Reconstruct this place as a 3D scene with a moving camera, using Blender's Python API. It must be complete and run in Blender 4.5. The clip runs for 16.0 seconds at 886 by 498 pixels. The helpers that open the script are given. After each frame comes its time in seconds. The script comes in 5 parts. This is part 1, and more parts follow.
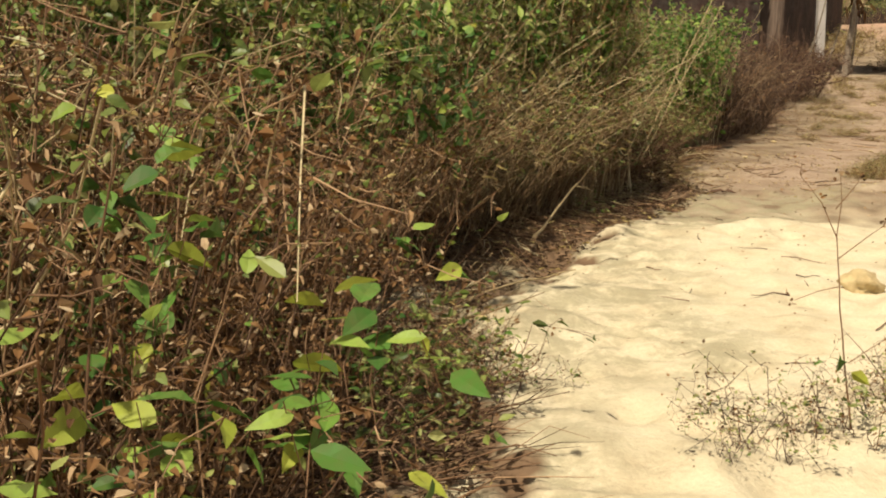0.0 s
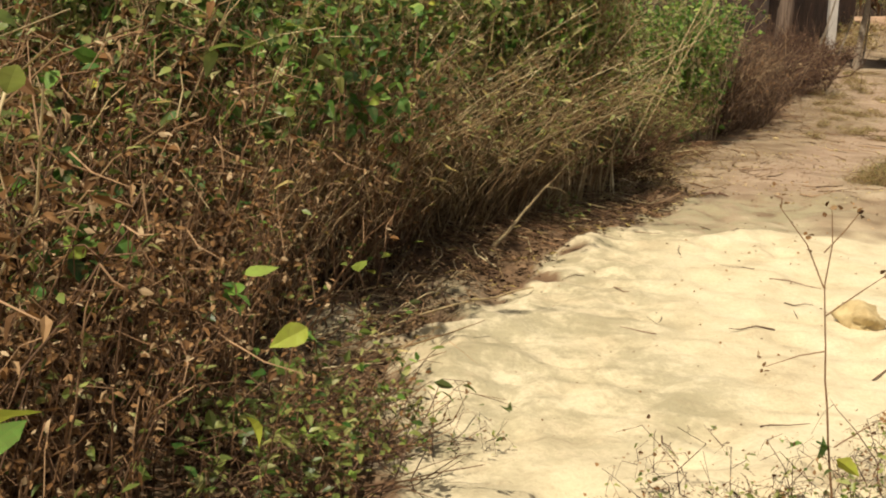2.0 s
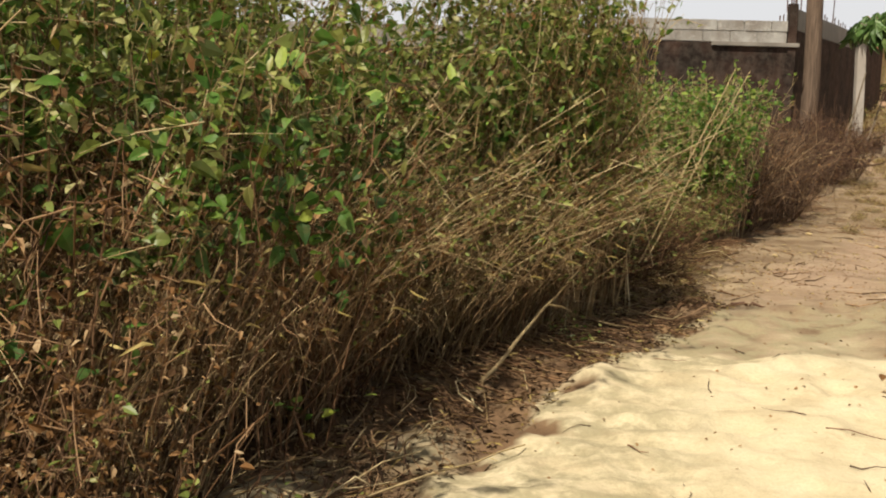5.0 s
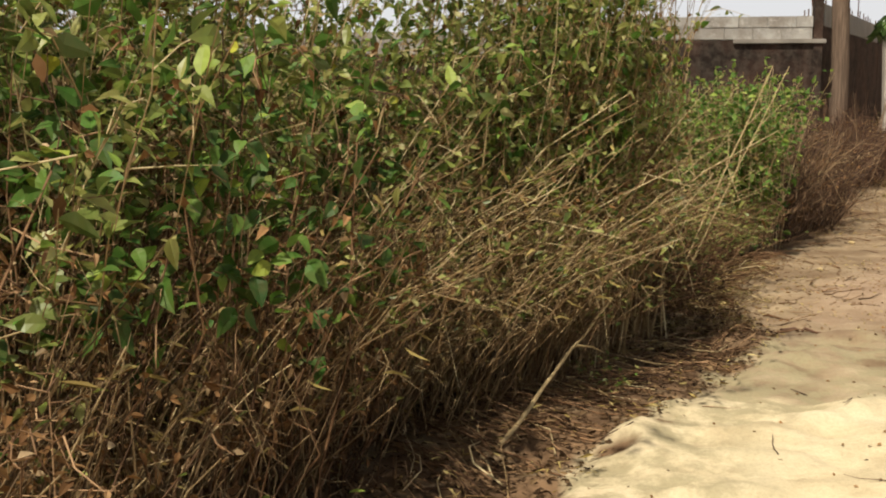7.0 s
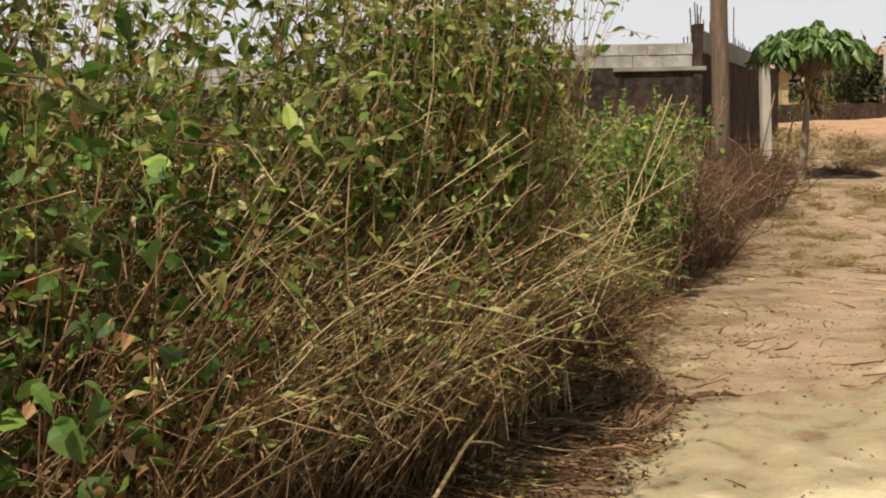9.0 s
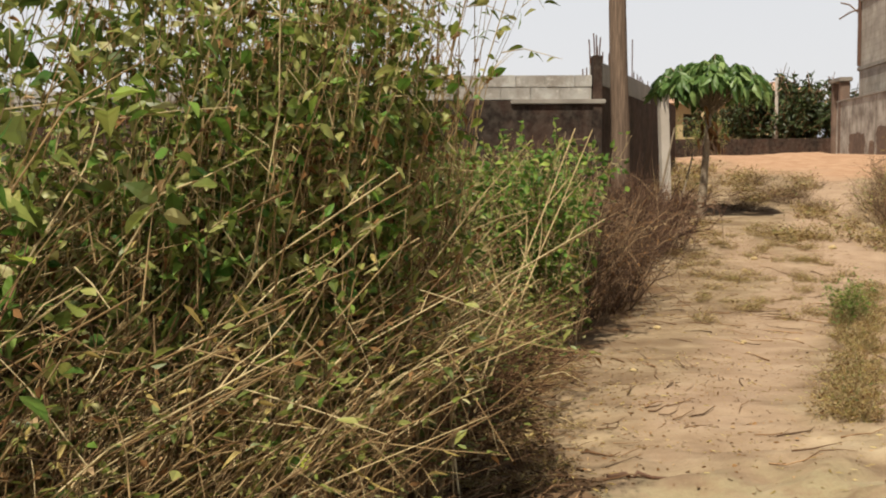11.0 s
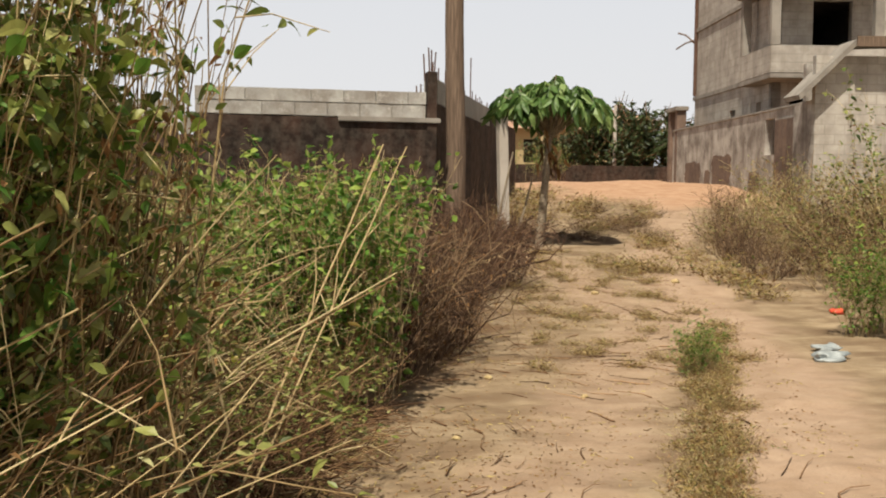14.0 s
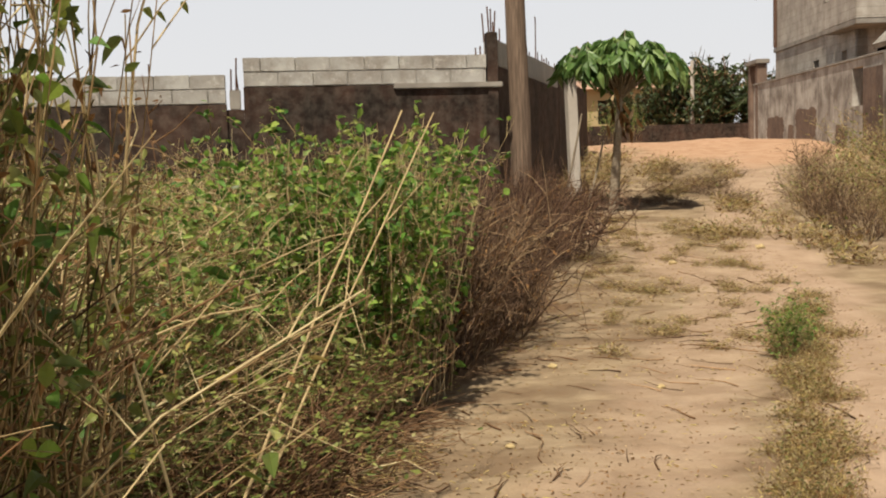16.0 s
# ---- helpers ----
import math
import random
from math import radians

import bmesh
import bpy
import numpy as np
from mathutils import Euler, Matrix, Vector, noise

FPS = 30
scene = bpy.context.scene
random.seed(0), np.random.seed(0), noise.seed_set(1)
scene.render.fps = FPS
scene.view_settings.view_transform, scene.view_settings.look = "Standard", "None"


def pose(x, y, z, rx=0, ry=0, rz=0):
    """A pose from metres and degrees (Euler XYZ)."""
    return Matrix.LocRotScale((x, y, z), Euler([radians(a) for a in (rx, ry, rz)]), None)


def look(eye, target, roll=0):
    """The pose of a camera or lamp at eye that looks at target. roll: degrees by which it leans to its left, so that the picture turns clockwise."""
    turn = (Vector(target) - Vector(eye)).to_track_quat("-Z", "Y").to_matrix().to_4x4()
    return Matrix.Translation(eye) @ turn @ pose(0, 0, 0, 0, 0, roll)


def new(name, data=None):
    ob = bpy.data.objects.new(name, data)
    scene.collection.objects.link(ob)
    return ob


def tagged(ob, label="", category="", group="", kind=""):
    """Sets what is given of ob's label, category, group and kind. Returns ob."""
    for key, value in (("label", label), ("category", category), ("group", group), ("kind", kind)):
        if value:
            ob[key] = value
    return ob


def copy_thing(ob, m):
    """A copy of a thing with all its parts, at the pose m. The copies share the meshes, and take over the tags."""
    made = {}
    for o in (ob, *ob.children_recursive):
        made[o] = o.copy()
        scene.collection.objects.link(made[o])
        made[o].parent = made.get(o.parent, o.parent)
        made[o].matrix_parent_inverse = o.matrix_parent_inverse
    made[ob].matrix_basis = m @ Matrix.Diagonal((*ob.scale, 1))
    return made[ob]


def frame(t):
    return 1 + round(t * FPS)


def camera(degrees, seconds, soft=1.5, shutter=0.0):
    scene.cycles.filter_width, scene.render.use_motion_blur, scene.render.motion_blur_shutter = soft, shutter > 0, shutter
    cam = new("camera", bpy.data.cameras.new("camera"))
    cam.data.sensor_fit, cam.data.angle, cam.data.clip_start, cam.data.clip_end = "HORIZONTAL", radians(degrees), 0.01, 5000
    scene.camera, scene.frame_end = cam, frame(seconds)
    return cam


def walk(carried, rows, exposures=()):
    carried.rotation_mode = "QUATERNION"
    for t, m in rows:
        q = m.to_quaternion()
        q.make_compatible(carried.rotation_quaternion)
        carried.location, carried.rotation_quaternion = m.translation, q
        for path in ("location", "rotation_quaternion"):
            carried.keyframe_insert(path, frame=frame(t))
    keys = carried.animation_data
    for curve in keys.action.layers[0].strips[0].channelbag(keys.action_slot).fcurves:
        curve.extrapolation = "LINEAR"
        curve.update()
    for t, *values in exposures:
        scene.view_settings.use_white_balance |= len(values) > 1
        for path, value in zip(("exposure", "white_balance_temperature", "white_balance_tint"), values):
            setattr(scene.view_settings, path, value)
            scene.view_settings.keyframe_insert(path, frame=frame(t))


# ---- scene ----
cam = camera(42.7, 16.0, soft=2.0)
METRES, EYE, TILT, LEAN, TURN = 7.0, 1.35, -4.5, 0.0, 4.5
ROWS = [
    (0.0, 0.0, 0.0, 0.0, 0.09, -6.7, -0.8),
    (0.5, 0.0128, 0.0318, 0.0024, 0.87, -6.37, -0.35),
    (1.0, 0.026, 0.0603, 0.0059, 2.15, -6.12, -1.48),
    (1.5, 0.0381, 0.088, 0.0101, 1.52, -7.66, -2.01),
    (2.0, 0.0443, 0.1138, 0.0095, 0.58, -7.75, -2.62),
    (2.5, 0.0483, 0.1448, 0.0123, -0.61, -7.34, -2.31),
    (3.0, 0.0535, 0.1707, 0.0137, 0.18, -8.26, -1.41),
    (3.5, 0.0609, 0.2004, 0.0135, 0.51, -6.74, -2.16),
    (4.0, 0.0683, 0.2253, 0.017, 2.81, -6.29, -3.0),
    (4.5, 0.0725, 0.2505, 0.0208, 3.87, -4.23, -2.72),
    (5.0, 0.0721, 0.2761, 0.0205, 1.61, -3.32, -1.96),
    (7.5, 0.075, 0.43, 0.0326, 2.26, -2.82, 0.18),
    (8.0, 0.0752, 0.4651, 0.036, -0.66, -2.78, 1.86),
    (8.5, 0.0782, 0.5009, 0.0414, -2.31, -1.95, 1.75),
    (11.0, 0.1102, 0.6615, 0.0609, -8.72, 0.12, 1.17),
    (11.5, 0.1233, 0.6944, 0.0626, -8.71, 2.18, 0.87),
    (12.0, 0.1351, 0.7219, 0.0663, -8.57, 1.33, 1.0),
    (12.5, 0.1463, 0.7512, 0.0681, -9.76, 0.31, -0.27),
    (13.0, 0.1556, 0.7797, 0.0678, -13.26, 2.36, 1.02),
    (13.5, 0.1703, 0.8151, 0.0744, -16.01, -0.01, 1.8),
    (14.0, 0.1839, 0.8416, 0.0767, -16.64, 1.08, 0.52),
    (14.5, 0.2014, 0.8698, 0.0821, -13.42, 2.09, -0.12),
    (15.0, 0.2144, 0.8917, 0.085, -12.83, 0.96, -0.17),
    (15.5, 0.2258, 0.9214, 0.0836, -12.37, 0.97, -0.21),
    (16.0, 0.2411, 0.9493, 0.0877, -12.6, -0.47, 2.52),
]
EXPOSURES = [(0.0, 0.38), (5.0, 0.34), (8.5, 0.34), (11.0, 0.36), (16.0, 0.36)]
walk(cam, [(t, pose(0, 0, EYE, TILT, LEAN, TURN) @ pose(METRES * x, METRES * y, METRES * z, 90 + pitch, roll, yaw)) for t, x, y, z, yaw, pitch, roll in ROWS], EXPOSURES)

# ---- light ----
SUN_FROM = Vector((-0.29, -0.49, 1.0)).normalized()
sun = new("sun", bpy.data.lights.new("sun", "SUN"))
sun.data.energy, sun.data.angle, sun.data.color = 5.0, radians(1.2), (1.0, 0.92, 0.78)
sun.matrix_world = look(SUN_FROM * 60, (0, 0, 0))
world = bpy.data.worlds.new("hazy_sky")
scene.world = world
world.use_nodes = True
wn = world.node_tree
wn.nodes.clear()
sky = wn.nodes.new("ShaderNodeTexSky")
sky.sky_type, sky.sun_disc = "NISHITA", False
sky.sun_elevation = math.asin(SUN_FROM.z)
sky.sun_rotation = math.atan2(SUN_FROM.x, SUN_FROM.y)
sky.air_density, sky.dust_density, sky.ozone_density = 1.0, 9.0, 1.0
haze = wn.nodes.new("ShaderNodeMix")
haze.data_type = "RGBA"
haze.inputs[0].default_value = 0.75
low = wn.nodes.new("ShaderNodeTexCoord")
up = wn.nodes.new("ShaderNodeSeparateXYZ")
fade = wn.nodes.new("ShaderNodeValToRGB")
fade.color_ramp.elements[0].position, fade.color_ramp.elements[0].color = 0.0, (10.7, 10.7, 10.8, 1)
fade.color_ramp.elements[1].position, fade.color_ramp.elements[1].color = 0.22, (9.1, 9.2, 9.5, 1)
fade.color_ramp.elements.new(0.5).color = (1.5, 1.55, 1.7, 1)
fade.color_ramp.elements.new(1.0).color = (1.0, 1.05, 1.2, 1)
wn.links.new(low.outputs["Generated"], up.inputs[0])
wn.links.new(up.outputs[2], fade.inputs[0])
wn.links.new(fade.outputs[0], haze.inputs[7])
wbg = wn.nodes.new("ShaderNodeBackground")
wbg.inputs[1].default_value = 0.078
wout = wn.nodes.new("ShaderNodeOutputWorld")
wn.links.new(sky.outputs[0], haze.inputs[6])
wn.links.new(haze.outputs[2], wbg.inputs[0])
wn.links.new(wbg.outputs[0], wout.inputs[0])


# ---- materials ----
class Mat:
    """A small node builder around one Principled material."""

    def __init__(self, name, rough=0.8, metal=0.0, spec=0.3):
        self.m = bpy.data.materials.new(name)
        self.m.use_nodes = True
        self.t = self.m.node_tree
        self.p = self.t.nodes["Principled BSDF"]
        self.out = self.t.nodes["Material Output"]
        self.p.inputs["Roughness"].default_value = rough
        self.p.inputs["Metallic"].default_value = metal
        self.p.inputs["Specular IOR Level"].default_value = spec
        self.co = self.add("ShaderNodeTexCoord").outputs["Object"]

    def add(self, kind):
        return self.t.nodes.new(kind)

    def link(self, a, b):
        self.t.links.new(a, b)

    def put(self, socket, value):
        if isinstance(value, (int, float)):
            socket.default_value = value
        elif isinstance(value, tuple):
            socket.default_value = (*value, 1) if len(value) == 3 else value
        else:
            self.link(value, socket)

    def noise(self, scale, detail=4.0, rough=0.6, stretch=None, co=None):
        n = self.add("ShaderNodeTexNoise")
        n.inputs["Scale"].default_value, n.inputs["Detail"].default_value, n.inputs["Roughness"].default_value = scale, detail, rough
        src = co or self.co
        if stretch:
            mp = self.add("ShaderNodeMapping")
            mp.inputs["Scale"].default_value = stretch
            self.link(src, mp.inputs[0])
            src = mp.outputs[0]
        self.link(src, n.inputs["Vector"])
        return n.outputs["Fac"]

    def ramp(self, fac, *stops):
        r = self.add("ShaderNodeValToRGB")
        while len(r.color_ramp.elements) < len(stops):
            r.color_ramp.elements.new(0.5)
        for e, (at, c) in zip(r.color_ramp.elements, stops):
            e.position, e.color = at, (*c, 1) if isinstance(c, tuple) else (c, c, c, 1)
        self.link(fac, r.inputs[0])
        return r.outputs[0]

    def mix(self, fac, a, b, how="MIX"):
        n = self.add("ShaderNodeMix")
        n.data_type, n.blend_type = "RGBA", how
        self.put(n.inputs[0], fac)
        self.put(n.inputs[6], a)
        self.put(n.inputs[7], b)
        return n.outputs[2]

    def math(self, how, a, b=0.0):
        n = self.add("ShaderNodeMath")
        n.operation = how
        self.put(n.inputs[0], a)
        self.put(n.inputs[1], b)
        return n.outputs[0]

    def axis(self, k):
        n = self.add("ShaderNodeSeparateXYZ")
        self.link(self.co, n.inputs[0])
        return n.outputs[k]

    def span(self, v, lo, hi):
        n = self.add("ShaderNodeMapRange")
        n.interpolation_type = "SMOOTHSTEP"
        self.put(n.inputs[0], v)
        n.inputs[1].default_value, n.inputs[2].default_value = lo, hi
        return n.outputs[0]

    def island(self):
        return self.add("ShaderNodeNewGeometry").outputs["Random Per Island"]

    def random(self):
        return self.add("ShaderNodeObjectInfo").outputs["Random"]

    def bump(self, height, strength=0.4, dist=0.02):
        b = self.add("ShaderNodeBump")
        b.inputs["Strength"].default_value, b.inputs["Distance"].default_value = strength, dist
        self.link(height, b.inputs["Height"])
        self.link(b.outputs[0], self.p.inputs["Normal"])

    def colour(self, c):
        self.put(self.p.inputs["Base Color"], c)
        return self

    def thin(self, c, share=0.3):
        """Lets light through a leaf."""
        tr = self.add("ShaderNodeBsdfTranslucent")
        self.put(tr.inputs[0], c)
        mx = self.add("ShaderNodeMixShader")
        mx.inputs[0].default_value = share
        self.link(self.p.outputs[0], mx.inputs[1])
        self.link(tr.outputs[0], mx.inputs[2])
        self.link(mx.outputs[0], self.out.inputs[0])


def leaf_material(name, stops, share=0.14, rough=0.55, spec=0.3):
    m = Mat(name, rough, 0, spec)
    c = m.ramp(m.island(), *stops)
    c = m.mix(m.ramp(m.noise(40, 3), (0.35, 0.0), (0.7, 0.6)), c, m.mix(0.5, c, (0.16, 0.10, 0.04)))
    m.colour(c)
    m.thin(c, share)
    return m.m


def stem_material(name, stops):
    m = Mat(name, 0.75, 0, 0.2)
    c = m.ramp(m.island(), *stops)
    c = m.mix(m.ramp(m.noise(25, 4), (0.4, 0.0), (0.75, 0.55)), c, (0.10, 0.06, 0.035))
    m.colour(c)
    return m.m


GREEN = leaf_material("olive_green_leaf", [(0.0, (0.045, 0.078, 0.014)), (0.35, (0.150, 0.205, 0.040)), (0.65, (0.262, 0.305, 0.070)), (0.87, (0.390, 0.400, 0.125)), (1.0, (0.500, 0.470, 0.210))], 0.42, 0.45, 0.45)
BRIGHT = leaf_material("fresh_green_leaf", [(0.0, (0.030, 0.095, 0.012)), (0.6, (0.115, 0.255, 0.034)), (1.0, (0.320, 0.420, 0.075))], 0.38)
BROAD = leaf_material("broad_green_leaf", [(0.0, (0.015, 0.050, 0.008)), (0.5, (0.054, 0.132, 0.018)), (0.8, (0.132, 0.240, 0.036)), (1.0, (0.432, 0.432, 0.048))], 0.3, 0.6, 0.3)
PAPAYA = leaf_material("papaya_leaf", [(0.0, (0.035, 0.10, 0.02)), (0.6, (0.10, 0.21, 0.045)), (1.0, (0.26, 0.36, 0.12))], 0.3, 0.45, 0.5)
DARK_LEAF = leaf_material("dark_tree_leaf", [(0.0, (0.012, 0.035, 0.01)), (0.7, (0.035, 0.07, 0.02)), (1.0, (0.09, 0.13, 0.04))], 0.2, 0.5, 0.4)
DRY = leaf_material("dry_brown_leaf", [(0.0, (0.045, 0.020, 0.009)), (0.45, (0.186, 0.090, 0.032)), (0.78, (0.330, 0.185, 0.080)), (1.0, (0.520, 0.390, 0.230))], 0.2, 0.8, 0.15)
ROTTEN = leaf_material("rotting_leaf", [(0.0, (0.018, 0.010, 0.006)), (0.6, (0.072, 0.040, 0.020)), (1.0, (0.24, 0.155, 0.080))], 0.1, 0.85, 0.15)
STRAW_LEAF = leaf_material("straw_leaf", [(0.0, (0.192, 0.132, 0.036)), (0.5, (0.408, 0.312, 0.102)), (1.0, (0.660, 0.540, 0.228))], 0.25, 0.7, 0.2)
STRAW = stem_material("straw_stem", [(0.0, (0.156, 0.086, 0.034)), (0.5, (0.375, 0.272, 0.130)), (1.0, (0.640, 0.525, 0.300))])
BROWN = stem_material("brown_stem", [(0.0, (0.050, 0.026, 0.014)), (0.6, (0.192, 0.102, 0.048)), (1.0, (0.408, 0.252, 0.132))])
BUSH = stem_material("dead_bush_stem", [(0.0, (0.034, 0.019, 0.012)), (0.6, (0.145, 0.086, 0.050)), (1.0, (0.36, 0.25, 0.14))])
TWIG = stem_material("dark_twig", [(0.0, (0.030, 0.017, 0.011)), (0.6, (0.115, 0.060, 0.036)), (1.0, (0.28, 0.17, 0.10))])


def ground_material():
    m = Mat("sandy_ground", 0.95, 0, 0.15)

    def zone(name):
        n = m.add("ShaderNodeAttribute")
        n.attribute_name = name
        return n.outputs["Fac"]

    big, mid, fine = m.noise(0.5, 4), m.noise(3.0, 5), m.noise(60, 4, 0.7)
    sand = m.ramp(mid, (0.25, (0.414, 0.331, 0.198)), (0.5, (0.561, 0.469, 0.299)), (0.8, (0.616, 0.529, 0.359)))
    dirt = m.ramp(mid, (0.3, (0.165, 0.114, 0.066)), (0.5, (0.262, 0.192, 0.117)), (0.75, (0.335, 0.262, 0.168)))
    track = m.ramp(mid, (0.3, (0.302, 0.206, 0.134)), (0.7, (0.403, 0.290, 0.202)))
    orange = m.ramp(mid, (0.3, (0.319, 0.185, 0.109)), (0.7, (0.437, 0.281, 0.176)))
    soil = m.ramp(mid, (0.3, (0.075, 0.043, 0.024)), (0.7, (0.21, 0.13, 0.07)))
    c = m.mix(zone("dirt"), sand, dirt)
    patch = m.noise(1.6, 5, 0.65, (0.55, 1.5, 1.0))
    c = m.mix(m.math("MULTIPLY", zone("dirt"), m.ramp(patch, (0.45, 0.0), (0.60, 0.85))), c, m.mix(0.7, c, (0.115, 0.070, 0.040)))
    c = m.mix(m.math("MULTIPLY", zone("dirt"), m.ramp(patch, (0.30, 0.6), (0.42, 0.0))), c, (0.40, 0.31, 0.19))
    c = m.mix(m.math("MULTIPLY", zone("track"), 0.85), c, track)
    c = m.mix(zone("orange"), c, orange)
    c = m.mix(m.math("MULTIPLY", zone("grey"), m.ramp(m.noise(5, 5, 0.7), (0.40, 0.0), (0.56, 0.8))), c, (0.29, 0.25, 0.145))
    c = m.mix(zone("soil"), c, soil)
    c = m.mix(m.ramp(fine, (0.45, 0.0), (0.8, 0.5)), c, m.mix(0.5, c, (0.12, 0.08, 0.05)))
    c = m.mix(m.ramp(m.noise(9, 5, 0.7), (0.52, 0.0), (0.75, 0.4)), c, m.mix(0.6, c, (0.20, 0.12, 0.06)))
    m.colour(c)
    m.bump(m.math("ADD", fine, m.math("MULTIPLY", m.noise(14, 5), 2.0)), 0.5, 0.012)
    return m.m


def mortar_wall_material(name, base, dark, stain=0.5, brick=None):
    m = Mat(name, 0.92, 0, 0.15)
    n = m.noise(1.3, 6, 0.65)
    c = m.mix(m.ramp(n, (0.4, 0.0), (0.62, stain)), base, dark)
    streak = m.noise(2.2, 5, 0.7, (1.0, 1.0, 0.12))
    c = m.mix(m.ramp(streak, (0.5, 0.0), (0.72, stain)), c, dark)
    c = m.mix(m.ramp(m.noise(7, 6, 0.7), (0.42, 0.0), (0.72, 0.55)), c, m.mix(0.8, (0.5, 0.42, 0.33), c))
    m.colour(c)
    if brick:
        flat = m.add("ShaderNodeCombineXYZ")
        m.link(m.axis(0), flat.inputs[0])
        m.link(m.axis(2), flat.inputs[1])
        bt = m.add("ShaderNodeTexBrick")
        bt.inputs["Scale"].default_value = 1.0
        bt.inputs["Brick Width"].default_value, bt.inputs["Row Height"].default_value = 0.45, 0.22
        bt.inputs["Mortar Size"].default_value = 0.012
        bt.inputs["Color1"].default_value, bt.inputs["Color2"].default_value, bt.inputs["Mortar"].default_value = (1, 1, 1, 1), (0.78, 0.78, 0.78, 1), (0.62, 0.62, 0.62, 1)
        m.link(flat.outputs[0], bt.inputs["Vector"])
        c = m.mix(brick, c, m.mix(1.0, c, bt.outputs[0], "MULTIPLY"))
        m.colour(c)
    m.bump(m.math("ADD", m.noise(14, 4), m.math("MULTIPLY", n, 2.0)), 0.35, 0.012)
    return m.m


GROUND = ground_material()
BLOCK = Mat("grey_concrete_block", 0.93, 0, 0.15)
_c = BLOCK.ramp(BLOCK.noise(3.5, 5), (0.3, (0.27, 0.255, 0.23)), (0.55, (0.40, 0.385, 0.35)), (0.8, (0.47, 0.45, 0.42)))
_c = BLOCK.mix(BLOCK.ramp(BLOCK.random(), (0.0, 0.0), (1.0, 0.6)), _c, (0.24, 0.215, 0.185))
_at = BLOCK.add("ShaderNodeNewGeometry").outputs["Position"]
_c = BLOCK.mix(BLOCK.ramp(BLOCK.noise(2.6, 6, 0.75, None, _at), (0.45, 0.0), (0.62, 0.75)), _c, (0.21, 0.18, 0.15))
_c = BLOCK.mix(BLOCK.ramp(BLOCK.noise(9, 5, 0.7, None, _at), (0.55, 0.0), (0.7, 0.7)), _c, (0.52, 0.49, 0.44))
BLOCK.colour(_c)
BLOCK.bump(BLOCK.noise(70, 4), 0.5, 0.01)
BLOCK = BLOCK.m
MORTAR = mortar_wall_material("mortar", (0.36, 0.34, 0.30), (0.22, 0.20, 0.18))
DARK_WALL = mortar_wall_material("mouldy_dark_wall", (0.056, 0.031, 0.022), (0.012, 0.009, 0.007), 0.9)
SIDE_WALL = mortar_wall_material("brown_stained_wall", (0.085, 0.052, 0.037), (0.022, 0.015, 0.012), 0.75)
PLASTER = mortar_wall_material("weathered_grey_plaster", (0.44, 0.405, 0.355), (0.13, 0.105, 0.085), 0.85)
BUILDING = mortar_wall_material("bare_sandcrete", (0.46, 0.42, 0.365), (0.23, 0.20, 0.165), 0.7, 0.6)
BROWN_BLOCK = mortar_wall_material("exposed_brown_block", (0.17, 0.115, 0.085), (0.08, 0.055, 0.045), 0.7)
SLAB = mortar_wall_material("concrete_slab", (0.28, 0.255, 0.22), (0.14, 0.12, 0.10), 0.6)
GOLD = stem_material("golden_grass_stem", [(0.0, (0.050, 0.028, 0.013)), (0.5, (0.255, 0.165, 0.080)), (1.0, (0.52, 0.39, 0.205))])
POST = mortar_wall_material("pale_concrete_post", (0.50, 0.45, 0.39), (0.33, 0.28, 0.23), 0.5)
YELLOW = mortar_wall_material("yellow_wall_paint", (0.40, 0.32, 0.17), (0.28, 0.22, 0.13), 0.3)
_m = Mat("rusty_roof_sheet", 0.6, 0.1)
_m.colour(_m.ramp(_m.noise(1.2, 5), (0.3, (0.30, 0.17, 0.11)), (0.7, (0.45, 0.29, 0.20))))
ROOF = _m.m
_m = Mat("rusty_steel", 0.7, 0.5)
_m.colour(_m.ramp(_m.noise(8), (0.3, (0.09, 0.05, 0.035)), (0.7, (0.17, 0.10, 0.07))))
STEEL = _m.m
_m = Mat("weathered_timber", 0.85)
_m.colour(_m.ramp(_m.noise(6, 5, 0.6, (6, 6, 0.4)), (0.3, (0.075, 0.05, 0.035)), (0.55, (0.16, 0.11, 0.075)), (0.8, (0.24, 0.175, 0.125))))
_m.bump(_m.noise(14, 5, 0.6, (8, 8, 0.5)), 0.6, 0.01)
TIMBER = _m.m
_m = Mat("papaya_bark", 0.85)
_m.colour(_m.ramp(_m.noise(9, 5, 0.6, (2, 2, 6)), (0.3, (0.15, 0.115, 0.08)), (0.7, (0.33, 0.27, 0.19))))
_m.bump(_m.noise(12, 4, 0.6, (1, 1, 6)), 0.6, 0.02)
BARK = _m.m
_m = Mat("ochre_stone", 0.9)
_m.colour(_m.ramp(_m.noise(12, 5), (0.3, (0.30, 0.21, 0.09)), (0.7, (0.55, 0.43, 0.22))))
_m.bump(_m.noise(25, 4), 0.6, 0.02)
STONE = _m.m
_m = Mat("pale_plastic_sheet", 0.45)
_m.colour(_m.ramp(_m.noise(8), (0.3, (0.16, 0.18, 0.18)), (0.7, (0.42, 0.45, 0.44))))
PLASTIC = _m.m
_m = Mat("red_plastic", 0.4)
_m.colour(_m.ramp(_m.noise(15), (0.3, (0.55, 0.06, 0.03)), (0.7, (0.7, 0.12, 0.06))))
RED = _m.m
# indoor shade put into the colour: near-black for whatever lies behind openings
_m = Mat("painted_interior_shade", 0.95)
